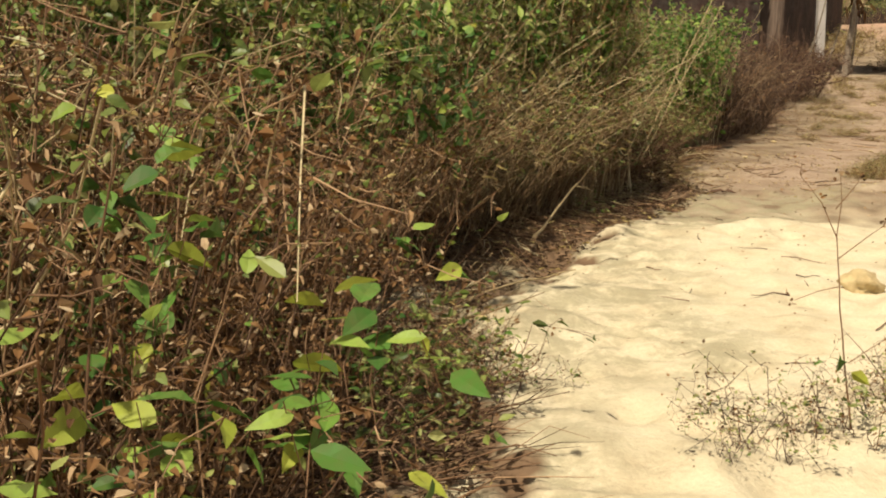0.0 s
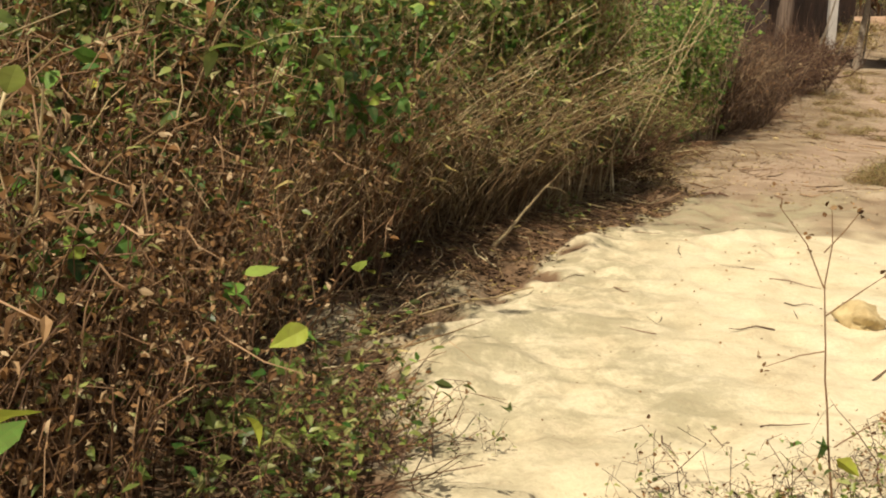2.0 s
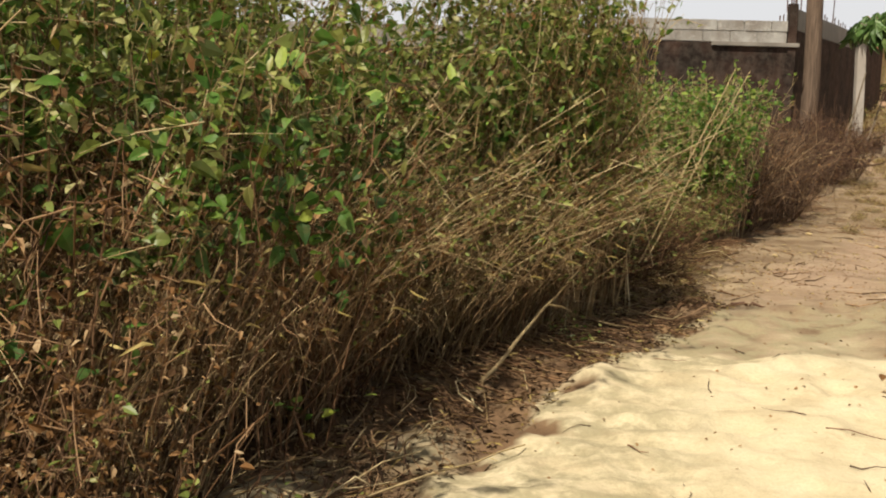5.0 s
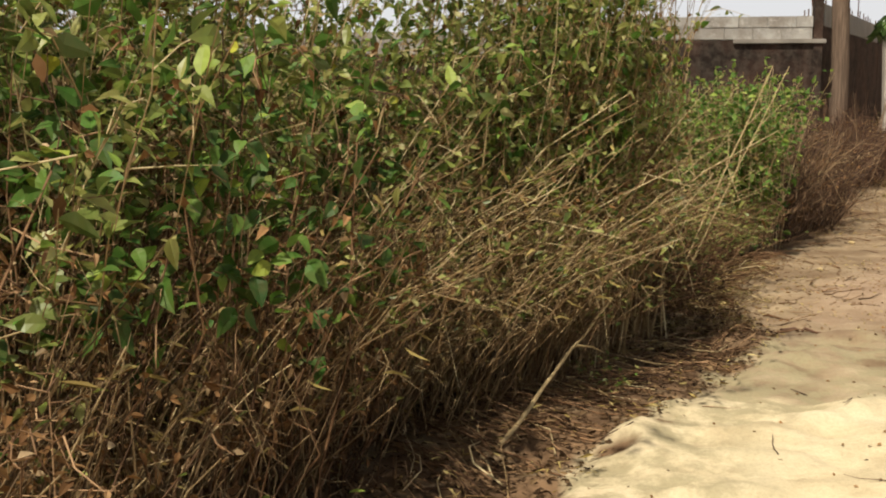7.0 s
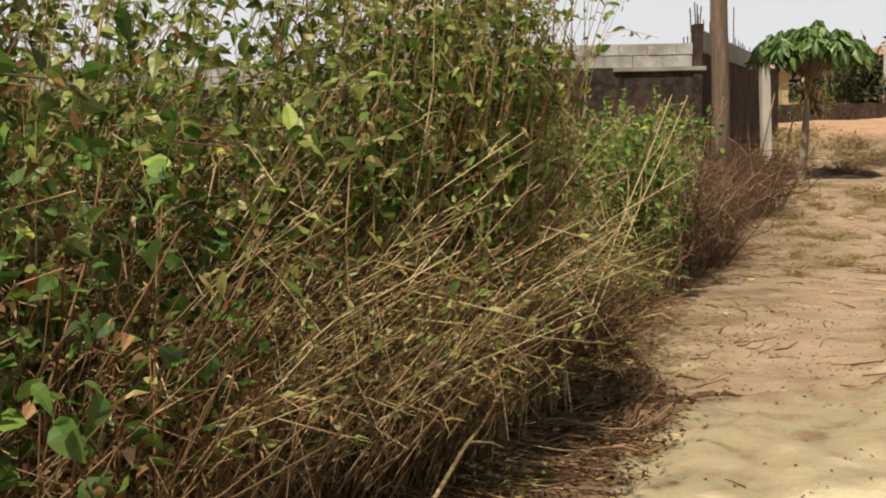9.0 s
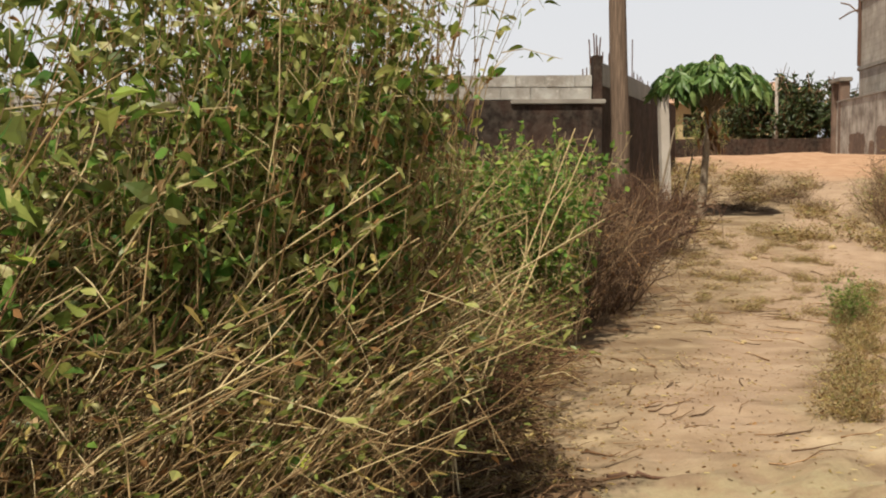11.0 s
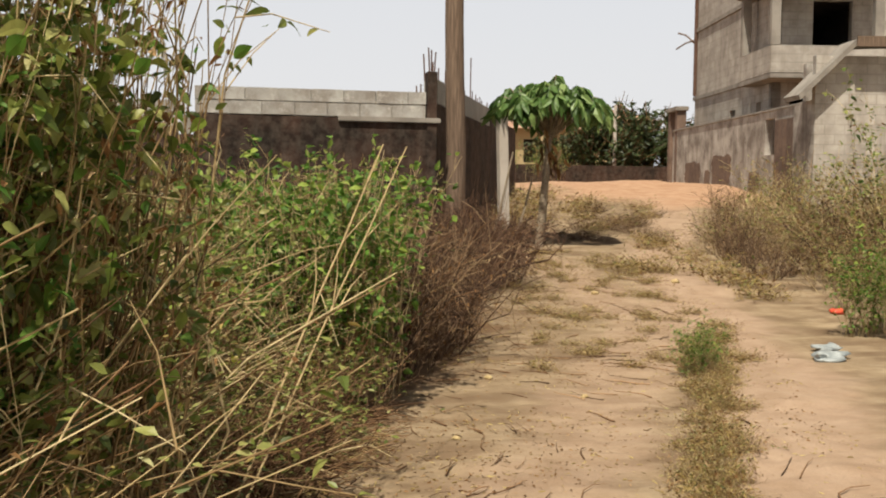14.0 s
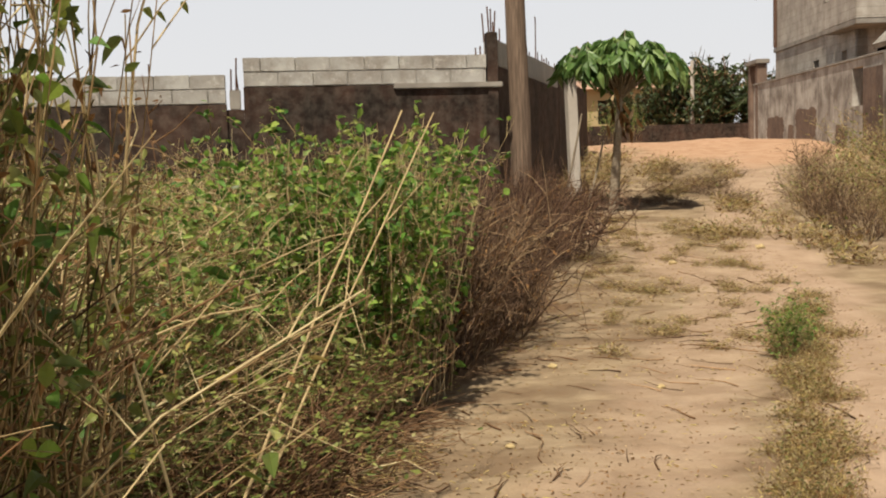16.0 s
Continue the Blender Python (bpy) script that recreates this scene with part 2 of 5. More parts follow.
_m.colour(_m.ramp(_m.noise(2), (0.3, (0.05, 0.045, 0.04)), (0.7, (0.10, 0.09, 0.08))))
INTERIOR_SHADE = _m.m


# ---- mesh helpers ----
def mesh_of(name, verts, faces, material, smooth=False):
    me = bpy.data.meshes.new(name)
    verts = np.asarray(verts, np.float32)
    faces = np.asarray(faces, np.int32)
    k = faces.shape[1]
    me.vertices.add(len(verts))
    me.vertices.foreach_set("co", verts.ravel())
    me.loops.add(faces.size)
    me.loops.foreach_set("vertex_index", faces.ravel())
    me.polygons.add(len(faces))
    me.polygons.foreach_set("loop_start", np.arange(len(faces), dtype=np.int32) * k)
    me.polygons.foreach_set("use_smooth", np.full(len(faces), smooth))
    me.update(calc_edges=True)
    me.materials.append(material)
    return me


def child(name, mesh, parent, label="", m=None):
    ob = new(name, mesh)
    ob.parent = parent
    if m is not None:
        ob.matrix_basis = m
    return tagged(ob, label)


def part(name, bm, material, parent, label="", smooth=False):
    me = bpy.data.meshes.new(name)
    bmesh.ops.recalc_face_normals(bm, faces=bm.faces)
    for f in bm.faces:
        f.smooth = smooth
    bm.to_mesh(me)
    bm.free()
    me.materials.append(material)
    return child(name, me, parent, label)


def thing(name, m, label, category, group="", kind=""):
    ob = new(name)
    ob.empty_display_size = 0.1
    ob.matrix_basis = m
    return tagged(ob, label, category, group, kind)


def box(bm, x0, x1, y0, y1, z0, z1, bevel=0.0):
    made = bmesh.ops.create_cube(bm, size=1.0, matrix=Matrix.LocRotScale(((x0 + x1) / 2, (y0 + y1) / 2, (z0 + z1) / 2), None, (x1 - x0, y1 - y0, z1 - z0)))
    if bevel:
        edges = list({e for v in made["verts"] for e in v.link_edges})
        bmesh.ops.bevel(bm, geom=edges, offset=bevel, segments=2, affect="EDGES")
    return bm


def rough_box(x0, x1, y0, y1, z0, z1, bevel=0.01):
    return box(bmesh.new(), x0, x1, y0, y1, z0, z1, bevel)


def tubes(lines, radii, sides=3):
    """Tapered tubes along polylines of one length: lines (n, k, 3), radii (n, k)."""
    lines, radii = np.asarray(lines, float), np.asarray(radii, float)
    n, k, _ = lines.shape
    t = np.gradient(lines, axis=1)
    t /= np.linalg.norm(t, axis=2, keepdims=True) + 1e-9
    ref = np.where(np.abs(t[..., 2:3]) > 0.9, np.array([1.0, 0, 0]), np.array([0, 0, 1.0]))
    a = np.cross(t, ref)
    a /= np.linalg.norm(a, axis=2, keepdims=True) + 1e-9
    b = np.cross(t, a)
    ang = np.arange(sides) * 2 * np.pi / sides
    ring = a[:, :, None] * np.cos(ang)[:, None] + b[:, :, None] * np.sin(ang)[:, None]
    v = lines[:, :, None] + ring * radii[:, :, None, None]
    i = np.arange(n)[:, None, None] * k * sides + np.arange(k - 1)[:, None] * sides
    s = np.arange(sides)
    s2 = (s + 1) % sides
    f = np.stack([i + s, i + s2, i + sides + s2, i + sides + s], -1).reshape(-1, 4)
    return v.reshape(-1, 3), f


def leaf_blades(at, way, length, width, rng, curl=0.25):
    """Folded pointed leaves: at (n, 3), way (n, 3)."""
    n = len(at)
    way = way / (np.linalg.norm(way, axis=1, keepdims=True) + 1e-9)
    side = np.cross(way, rng.normal(size=(n, 3)) * 0.6 + np.array([0, 0, 1.0]))
    side /= np.linalg.norm(side, axis=1, keepdims=True) + 1e-9
    up = np.cross(side, way)
    L, W = np.broadcast_to(length, n)[:, None], np.broadcast_to(width, n)[:, None]
    c = rng.uniform(-0.3, 1.0, (n, 1)) * curl
    fold = rng.uniform(0.05, 0.3, (n, 1))
    v = np.stack([
        at,
        at + way * L * 0.35 + side * W * 0.5 + up * W * fold,
        at + way * L * 0.35 - side * W * 0.5 + up * W * fold,
        at + way * L * 0.45 - up * L * c * 0.2,
        at + way * L * 0.72 + side * W * 0.33 + up * (W * fold * 0.7 - L * c * 0.5),
        at + way * L * 0.72 - side * W * 0.33 + up * (W * fold * 0.7 - L * c * 0.5),
        at + way * L - up * L * c,
    ], 1)
    f = np.array([(0, 3, 1, 1), (0, 2, 3, 3), (1, 3, 6, 4), (3, 2, 5, 6)])
    f = (np.arange(n)[:, None, None] * 7 + f).reshape(-1, 4)
    return v.reshape(-1, 3), f


def broad_blades(at, way, length, width, rng, curl=0.4):
    """Rounded, pointed leaves with a folded midrib, for those seen close by."""
    n = len(at)
    way = way / (np.linalg.norm(way, axis=1, keepdims=True) + 1e-9)
    side = np.cross(way, rng.normal(size=(n, 3)) * 0.5 + np.array([0, 0, 1.0]))
    side /= np.linalg.norm(side, axis=1, keepdims=True) + 1e-9
    up = np.cross(side, way)
    L, W = np.broadcast_to(length, n)[:, None], np.broadcast_to(width, n)[:, None]
    c, fold = rng.uniform(0.1, 1.0, (n, 1)) * curl, rng.uniform(0.05, 0.35, (n, 1))
    wave = rng.uniform(-0.08, 0.08, (n, 7, 1))
    vs = []
    for k, (s, w) in enumerate(((0.0, 0.06), (0.12, 0.62), (0.3, 1.0), (0.5, 0.94), (0.7, 0.66), (0.87, 0.3), (1.0, 0.02))):
        mid = at + way * L * s - up * L * c * s * s
        rim = up * W * (fold * w * 0.6 + wave[:, k] * w)
        vs += [mid + side * W * 0.5 * w + rim, mid, mid - side * W * 0.5 * w + up * W * (fold * w * 0.6 - wave[:, k] * w)]
    v = np.stack(vs, 1)
    q = [(3 * k, 3 * k + 1, 3 * k + 4, 3 * k + 3) for k in range(6)] + [(3 * k + 1, 3 * k + 2, 3 * k + 5, 3 * k + 4) for k in range(6)]
    return v.reshape(-1, 3), (np.arange(n)[:, None, None] * 21 + np.array(q)).reshape(-1, 4)


def tri_faces(f):
    """Quads, some of them with a doubled corner, as triangles."""
    t = np.concatenate([f[:, :3], f[:, [0, 2, 3]]])
    return t[(t[:, 0] != t[:, 1]) & (t[:, 1] != t[:, 2]) & (t[:, 2] != t[:, 0])]


def blades_mesh(name, sets, material):
    vs, fs, at = [], [], 0
    for v, f in sets:
        vs.append(v)
        fs.append(tri_faces(f) + at)
        at += len(v)
    return mesh_of(name, np.concatenate(vs), np.concatenate(fs), material)


def stems_mesh(name, sets, material):
    vs, fs, at = [], [], 0
    for v, f in sets:
        vs.append(v)
        fs.append(f + at)
        at += len(v)
    return mesh_of(name, np.concatenate(vs), np.concatenate(fs), material, True)


# ---- ground ----
def lattice(x, y, seed):
    """Smooth value noise on a unit lattice."""
    xi, yi = np.floor(x), np.floor(y)
    u, v = x - xi, y - yi
    u, v = u * u * (3 - 2 * u), v * v * (3 - 2 * v)

    def h(a, b):
        s = np.sin(a * 127.1 + b * 311.7 + seed * 74.7) * 43758.5453
        return s - np.floor(s)

    return (h(xi, yi) * (1 - u) + h(xi + 1, yi) * u) * (1 - v) + (h(xi, yi + 1) * (1 - u) + h(xi + 1, yi + 1) * u) * v


RISE = ([-400, 15, 17.5, 19, 23.6, 27, 33, 36, 42, 50, 400], [0, 0, 0.10, 0.22, 0.48, 0.78, 1.27, 1.46, 1.46, 1.3, 1.2])
SAND = ([-30, 3.1, 4.8, 5.8, 6.4, 7.1, 7.8, 8.5, 9.4, 10.0, 10.8, 12.3, 13.2, 14.4, 16.4, 21], [-0.15, -0.15, -0.28, 0.02, 0.2, 0.42, 0.8, 1.12, 1.42, 1.35, 1.32, 1.6, 1.98, 2.65, 3.5, 4.5])
EDGE = ([-30, 2, 3.2, 5, 5.6, 7, 7.8, 8.6, 10.4, 11.1, 12.3, 13.2, 14.4, 16.4, 21], [-0.8, -0.75, -0.75, -0.85, -0.9, -0.55, 0.0, 0.35, 0.95, 1.1, 1.4, 1.75, 2.4, 3.1, 3.8])


def edge_x(y):
    return np.interp(y, *EDGE)


def ground_z(x, y):
    x, y = np.asarray(x, float), np.asarray(y, float)
    z = np.interp(y, *RISE)
    far = np.clip((np.abs(x) - 30) / 60, 0, 1) * 1.0
    z = z * (1 - far)
    z = z + 0.05 * (lattice(x * 0.6, y * 0.6, 1) - 0.5) + 0.03 * (lattice(x * 1.7, y * 1.7, 2) - 0.5)
    lump = lattice(x * 5.5, y * 5.5, 3) * lattice(x * 2.1, y * 2.1, 4)
    soft = np.clip((x - edge_x(y) - 0.1) / 0.5, 0, 1) * np.clip((12.5 - y) / 3, 0.35, 1)
    ridged = 1 - np.abs(2 * lattice(x * 4.2 + 0.7 * lattice(x * 3, y * 3, 12), y * 7.0, 11) - 1)
    z = z + soft * (0.10 * (lump - 0.25) + 0.075 * ridged * lattice(x * 1.3, y * 1.3, 6) + 0.026 * (1 - np.abs(2 * lattice(x * 8.5 + lattice(x * 4, y * 4, 14), y * 11.5, 13) - 1)) * lattice(x * 2.3, y * 2.3, 15) + 0.014 * (lattice(x * 15, y * 15, 5) - 0.5))
    # a bare mound at the hedge foot, and the crumbled step where the sand begins
    z = z + 0.11 * np.exp(-(((x + 0.58) / 0.2) ** 2 + ((y - 5.2) / 0.42) ** 2)) + 0.06 * np.exp(-(((x + 0.12) / 0.14) ** 2 + ((y - 6.0) / 0.3) ** 2))
    z = z + 0.03 * np.clip((x + 0.3 * (lattice(x * 6, y * 6, 32) - 0.5) - np.interp(y, *SAND)) / 0.05, 0, 1) * np.clip((10 - y) / 2, 0, 1)
    # the far heap of orange earth in front of the compound wall
    z = z + 0.16 * np.exp(-(((x - 12.6) / 2.6) ** 2 + ((y - 35.5) / 1.6) ** 2)) * (0.7 + 0.6 * lattice(x, y, 9))
    return z


def steps(*runs):
    return np.concatenate([np.arange(a, b, s) for a, b, s in runs])


gx = steps((-400, -40, 40), (-40, -8, 2), (-8, -1.2, 0.2), (-1.2, 6, 0.04), (6, 14, 0.16), (14, 40, 1.3), (40, 401, 40))
gy = steps((-400, -40, 40), (-40, -2, 2), (-2, 2.5, 0.2), (2.5, 13, 0.04), (13, 24, 0.1), (24, 50, 0.4), (50, 80, 3), (80, 401, 40))
GX, GY = np.meshgrid(gx, gy)
gv = np.stack([GX, GY, ground_z(GX, GY)], -1).reshape(-1, 3)
nx = len(gx)
gi = (np.arange(len(gy) - 1)[:, None] * nx + np.arange(nx - 1)).ravel()
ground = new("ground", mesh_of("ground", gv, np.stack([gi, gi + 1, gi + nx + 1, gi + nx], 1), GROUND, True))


def smooth(v, lo, hi):
    v = np.clip((v - lo) / (hi - lo), 0, 1)
    return v * v * (3 - 2 * v)


wob = lattice(GX * 1.1, GY * 1.1, 31) - 0.5
nib = lattice(GX * 6, GY * 6, 32) - 0.5
nib2 = lattice(GX * 17, GY * 17, 33) - 0.5
rough_x = GX + 0.25 * wob + 0.3 * nib + 0.14 * nib2
on_track = np.abs(GX - np.interp(GY, [5, 11.2, 13.8, 16.5, 20, 22.6, 24, 28, 33], [1.6, 4.0, 5.05, 5.9, 7.0, 7.75, 8.6, 10.5, 11.8]) + 0.3 * wob)
inner = np.abs(GX - np.interp(GY, [5, 11.2, 13.8, 16.5], [0.6, 2.55, 3.8, 5.4]) + 0.3 * wob)
mound = np.clip(1.3 * np.exp(-(((GX + 0.56) / 0.22) ** 2 + ((GY - 5.2) / 0.42) ** 2)) + 1.1 * np.exp(-(((GX + 0.12) / 0.15) ** 2 + ((GY - 6.0) / 0.3) ** 2)) + 0.8 * nib, 0, 1)
zones = {
    "dirt": smooth(GY + 2.4 * wob + 1.2 * nib - 0.35 * np.clip(GX - 1.5, 0, 4), 7.6, 9.4),
    "track": np.maximum(1 - smooth(on_track + 0.25 * nib, 0.3, 0.75), 0.7 * (1 - smooth(inner + 0.25 * nib, 0.2, 0.7))) * smooth(GY, 8.5, 11),
    "orange": smooth(GY + 3 * wob, 29.0, 31.5) * smooth(GX + 2 * wob, 8.6, 10.2),
    "grey": smooth(np.interp(GY, *SAND) + 1.1 + wob - GX, 0.0, 0.5) * (1 - smooth(GY, 9, 10)),
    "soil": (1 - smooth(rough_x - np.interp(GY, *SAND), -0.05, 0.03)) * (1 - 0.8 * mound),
}
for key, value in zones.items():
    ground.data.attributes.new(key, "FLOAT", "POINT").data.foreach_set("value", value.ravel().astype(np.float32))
tagged(ground, "pale trodden sand turning to tan and orange earth", "ground", kind="structure")


def gz(x, y):
    return float(ground_z(x, y))


# ---- walls ----
def pierced(bm, length, height, thick, holes=()):
    """A wall along x from 0, its face at y = 0 and its back at y = thick, with holes (x0, x1, z0, z1)."""
    xs = sorted({0.0, length, *(v for h in holes for v in h[:2])})
    zs = sorted({0.0, height, *(v for h in holes for v in h[2:])})

    def solid(i, j):
        if not (0 <= i < len(xs) - 1 and 0 <= j < len(zs) - 1):
            return False
        cx, cz = (xs[i] + xs[i + 1]) / 2, (zs[j] + zs[j + 1]) / 2
        return not any(h[0] < cx < h[1] and h[2] < cz < h[3] for h in holes)

    def quad(*ps):
        bm.faces.new([bm.verts.new(p) for p in ps])

    for i in range(len(xs) - 1):
        for j in range(len(zs) - 1):
            if not solid(i, j):
                continue
            a, b, c, d = xs[i], xs[i + 1], zs[j], zs[j + 1]
            quad((a, 0, c), (b, 0, c), (b, 0, d), (a, 0, d))
            quad((b, thick, c), (a, thick, c), (a, thick, d), (b, thick, d))
            if not solid(i - 1, j):
                quad((a, thick, c), (a, 0, c), (a, 0, d), (a, thick, d))
            if not solid(i + 1, j):
                quad((b, 0, c), (b, thick, c), (b, thick, d), (b, 0, d))
            if not solid(i, j - 1):
                quad((a, thick, c), (b, thick, c), (b, 0, c), (a, 0, c))
            if not solid(i, j + 1):
                quad((a, 0, d), (b, 0, d), (b, thick, d), (a, thick, d))
    bmesh.ops.remove_doubles(bm, verts=bm.verts, dist=1e-4)
    return bm


def along(x0, y0, x1, y1, z):
    """A pose at (x0, y0, z) whose x axis runs towards (x1, y1)."""
    return pose(x0, y0, z, 0, 0, math.degrees(math.atan2(y1 - y0, x1 - x0)))


rng = np.random.default_rng(7)
BLOCK_L, BLOCK_H = 0.44, 0.185
_bm = rough_box(-BLOCK_L / 2 + 0.006, BLOCK_L / 2 - 0.006, -0.075, 0.075, 0.006, BLOCK_H - 0.006, 0.006)
block_mesh = bpy.data.meshes.new("block")
_bm.to_mesh(block_mesh)
_bm.free()
block_mesh.materials.append(BLOCK)


def block_courses(parent, length, z, courses=2):
    """Courses of loose-laid blocks on a wall along local x; the mortar core lies recessed between them."""
    part("mortar", rough_box(0.01, length - 0.01, 0.008, 0.128, z + 0.002, z + courses * BLOCK_H - 0.01, 0), MORTAR, parent)
    for k in range(courses):
        x = -0.5 * BLOCK_L * (k % 2)
        while x < length - 0.05:
            a, b = max(x, 0.0), min(x + BLOCK_L, length)
            if b - a > 0.08:
                sx = (b - a) / BLOCK_L
                m = Matrix.LocRotScale(((a + b) / 2, 0.068 + rng.uniform(-0.006, 0.006), z + k * BLOCK_H + rng.uniform(0, 0.004)), Euler((0, 0, rng.uniform(-0.01, 0.01))), (sx, 1, 1))
                child("block", block_mesh, parent, m=m)
            x += BLOCK_L


def rods(parent, spots, material=STEEL):
    for x, y, z, h, lx, ly in spots:
        v, f = tubes([[(x, y, z - 0.1), (x + lx * 0.5, y + ly * 0.5, z + h * 0.5), (x + lx, y + ly, z + h)]], [[0.011] * 3], 5)
        child("rebar", mesh_of("rebar", v, f, material, True), parent)


front = thing("wall_front", pose(0.76, 21.4, 0), "dark mouldy wall with two new grey block courses on top", "wall", kind="structure")
part("old_wall", pierced(bmesh.new(), 3.14, 2.325, 0.17), DARK_WALL, front, "black mould-stained old wall")
part("ledge", rough_box(1.9, 3.32, -0.05, 0.0, 2.27, 2.34, 0.01), SLAB, front, "thin concrete ledge")
block_courses(front, 3.12, 2.327)
part("pillar", rough_box(3.13, 3.27, -0.02, 0.17, 0.2, 2.98, 0.008), DARK_WALL, front, "dark concrete corner pillar")
rods(front, [(3.10, 0.04, 2.95, 0.27, -0.02, 0), (3.17, 0.04, 2.95, 0.36, -0.02, 0), (3.21, 0.12, 2.95, 0.34, 0.0, 0), (3.25, 0.12, 2.95, 0.31, 0.02, 0), (3.06, 0.1, 2.65, 0.16, 0, 0), (3.0, 0.1, 2.65, 0.14, 0, 0)])
left_wall = thing("wall_front_low", pose(-12.0, 21.42, 0), "lower stretch of dark wall with two grey block courses", "wall", kind="structure")
part("old_wall", pierced(bmesh.new(), 12.54, 2.12, 0.17), DARK_WALL, left_wall, "black mould-stained old wall")
block_courses(left_wall, 12.54, 2.122)
part("infill", rough_box(12.545, 12.755, 0.04, 0.15, 0, 2.05, 0), DARK_WALL, left_wall, "dark infill between the two walls")
part("pillar", rough_box(12.58, 12.72, 0.05, 0.14, 2.052, 2.3, 0.008), SLAB, left_wall, "raw concrete pillar stub")
rods(left_wall, [(12.60, 0.06, 2.2, 0.36, 0.01, 0), (12.66, 0.06, 2.2, 0.5, 0.02, 0), (12.7, 0.12, 2.2, 0.3, -0.03, 0), (11.6, 0.06, 2.5, 0.14, 0, 0)])
side = thing("wall_side", along(4.0, 21.58, 6.42, 27.7, 0), "brown stained compound wall with a raw sloping block top", "wall", kind="structure")
part("old_wall", pierced(bmesh.new(), 6.55, 2.58, 0.17), SIDE_WALL, side, "brown and black stained wall face")
part("mortar", rough_box(0.15, 6.55, 0.01, 0.15, 2.582, 2.94, 0.01), MORTAR, side, "raw grey block top")
rods(side, [(x, 0.08 + rng.uniform(-0.04, 0.04), 2.92, rng.uniform(0.1, 0.3), rng.uniform(-0.03, 0.03), 0) for x in np.linspace(0.6, 6.4, 16)] + [(4.3, 0.08, 2.92, 0.75, 0.02, 0)])
side_far = thing("wall_side_far", along(6.42, 27.7, 8.6, 33.6, 0), "brown compound wall stretching behind the papaya", "wall", kind="structure")
part("old_wall", pierced(bmesh.new(), 6.3, 2.82, 0.17), SIDE_WALL, side_far, "brown wall face")
back_wall = thing("wall_back_of_compound", along(-12, 33.6, 8.6, 33.6, 0), "plain dark wall closing the compound", "wall", kind="structure")
part("old_wall", pierced(bmesh.new(), 20.6, 2.3, 0.17), DARK_WALL, back_wall)

# compound wall and unfinished building on the other side
WALL_R = along(14.2, 29.3, 16.85, 42.8, 0)
right_wall = thing("wall_compound", WALL_R, "weathered grey plastered compound wall with a doorway", "wall", kind="structure")
part("plaster_face", pierced(bmesh.new(), 13.75, 3.36, -0.2, [(2.4, 3.2, 2.28, 3.18)]), PLASTER, right_wall, "patchy grey plaster")
part("coping", rough_box(-0.02, 13.77, -0.24, 0.04, 3.362, 3.42, 0.01), SLAB, right_wall, "stained concrete coping")


def torn_patch(u0, u1, z0, z1, seed, lift=0.012):
    """A thin patch with a ragged outline on a wall face."""
    r, bm = np.random.default_rng(seed), bmesh.new()
    ring = []
    for k in range(30):
        a = 2 * math.pi * k / 30
        c, d = math.cos(a), math.sin(a)
        q = r.uniform(0.78, 1.0) / max(abs(c), abs(d)) ** 0.8
        ring.append(((u0 + u1) / 2 + c * q * (u1 - u0) / 2, (z0 + z1) / 2 + d * q * (z1 - z0) / 2))
    front_face = bm.faces.new([bm.verts.new((u, lift, z)) for u, z in ring])
    made = bmesh.ops.extrude_face_region(bm, geom=[front_face])
    for v in made["geom"]:
        if isinstance(v, bmesh.types.BMVert):
            v.co.y = 0.002
    return bm


for k, (u0, u1, z0, z1) in enumerate(((9.6, 12.0, 1.5, 2.3), (6.2, 8.5, 1.45, 2.45), (3.5, 4.6, 1.3, 1.9), (8.6, 9.3, 1.5, 2.0))):
    part("fallen_render", torn_patch(u0, u1, z0, z1, 120 + k), BROWN_BLOCK, right_wall, "brown blocks bared by fallen render")
part("buttress", rough_box(0.0, 2.1, 0.002, 0.1, 1.0, 3.1, 0.01), BROWN_BLOCK, right_wall, "rough brown block pier")
for u in (13.3, 14.4):
    part("gate_pillar", rough_box(u - 0.16, u + 0.16, -0.3, 0.02, 1.2, 4.05, 0.02), BROWN_BLOCK, right_wall, "bare gate pillar")
part("gate_cap", rough_box(13.05, 14.65, -0.36, 0.08, 4.052, 4.2, 0.02), SLAB, right_wall, "flat concrete cap")

BLD = along(16.5, 35.3, 18.2, 44.0, 0)
building = thing("building", BLD, "unfinished multi-storey building of bare grey sandcrete", "building")
part("wall", pierced(bmesh.new(), 9.0, 9.3, -0.25, [(3.7, 4.3, 3.45, 3.9), (1.0, 1.45, 3.4, 3.95), (2.15, 2.5, 5.0, 6.75), (5.6, 6.5, 7.8, 9.0)]), BUILDING, building, "bare blockwork face with small window openings").location = (0, 0, 1.4)
building.children[-1].location = (0, 0, 0)
fb = part("wall", pierced(bmesh.new(), 9.0, 9.3, 0.25, [(0.5, 1.5, 1.2, 4.0), (1.1, 2.2, 5.2, 6.7), (4.5, 6.0, 5.4, 6.8)]), BUILDING, building, "bare blockwork front with dark openings")
fb.matrix_basis = pose(0, 0, 0, 0, 0, -90)
for q, lab in ((( 8.75, 9.0, -9.0, -0.25), "plain rear wall"), ((0.25, 8.75, -9.0, -8.75), "plain end wall")):
    part("wall", rough_box(*q, 0.8, 9.3, 0), BUILDING, building, lab)
for z in (4.55, 6.95, 9.3):
    part("floor_slab", rough_box(-0.06, 9.06, -9.06, 0.06, z, z + 0.14, 0.01), SLAB, building, "exposed concrete floor slab")
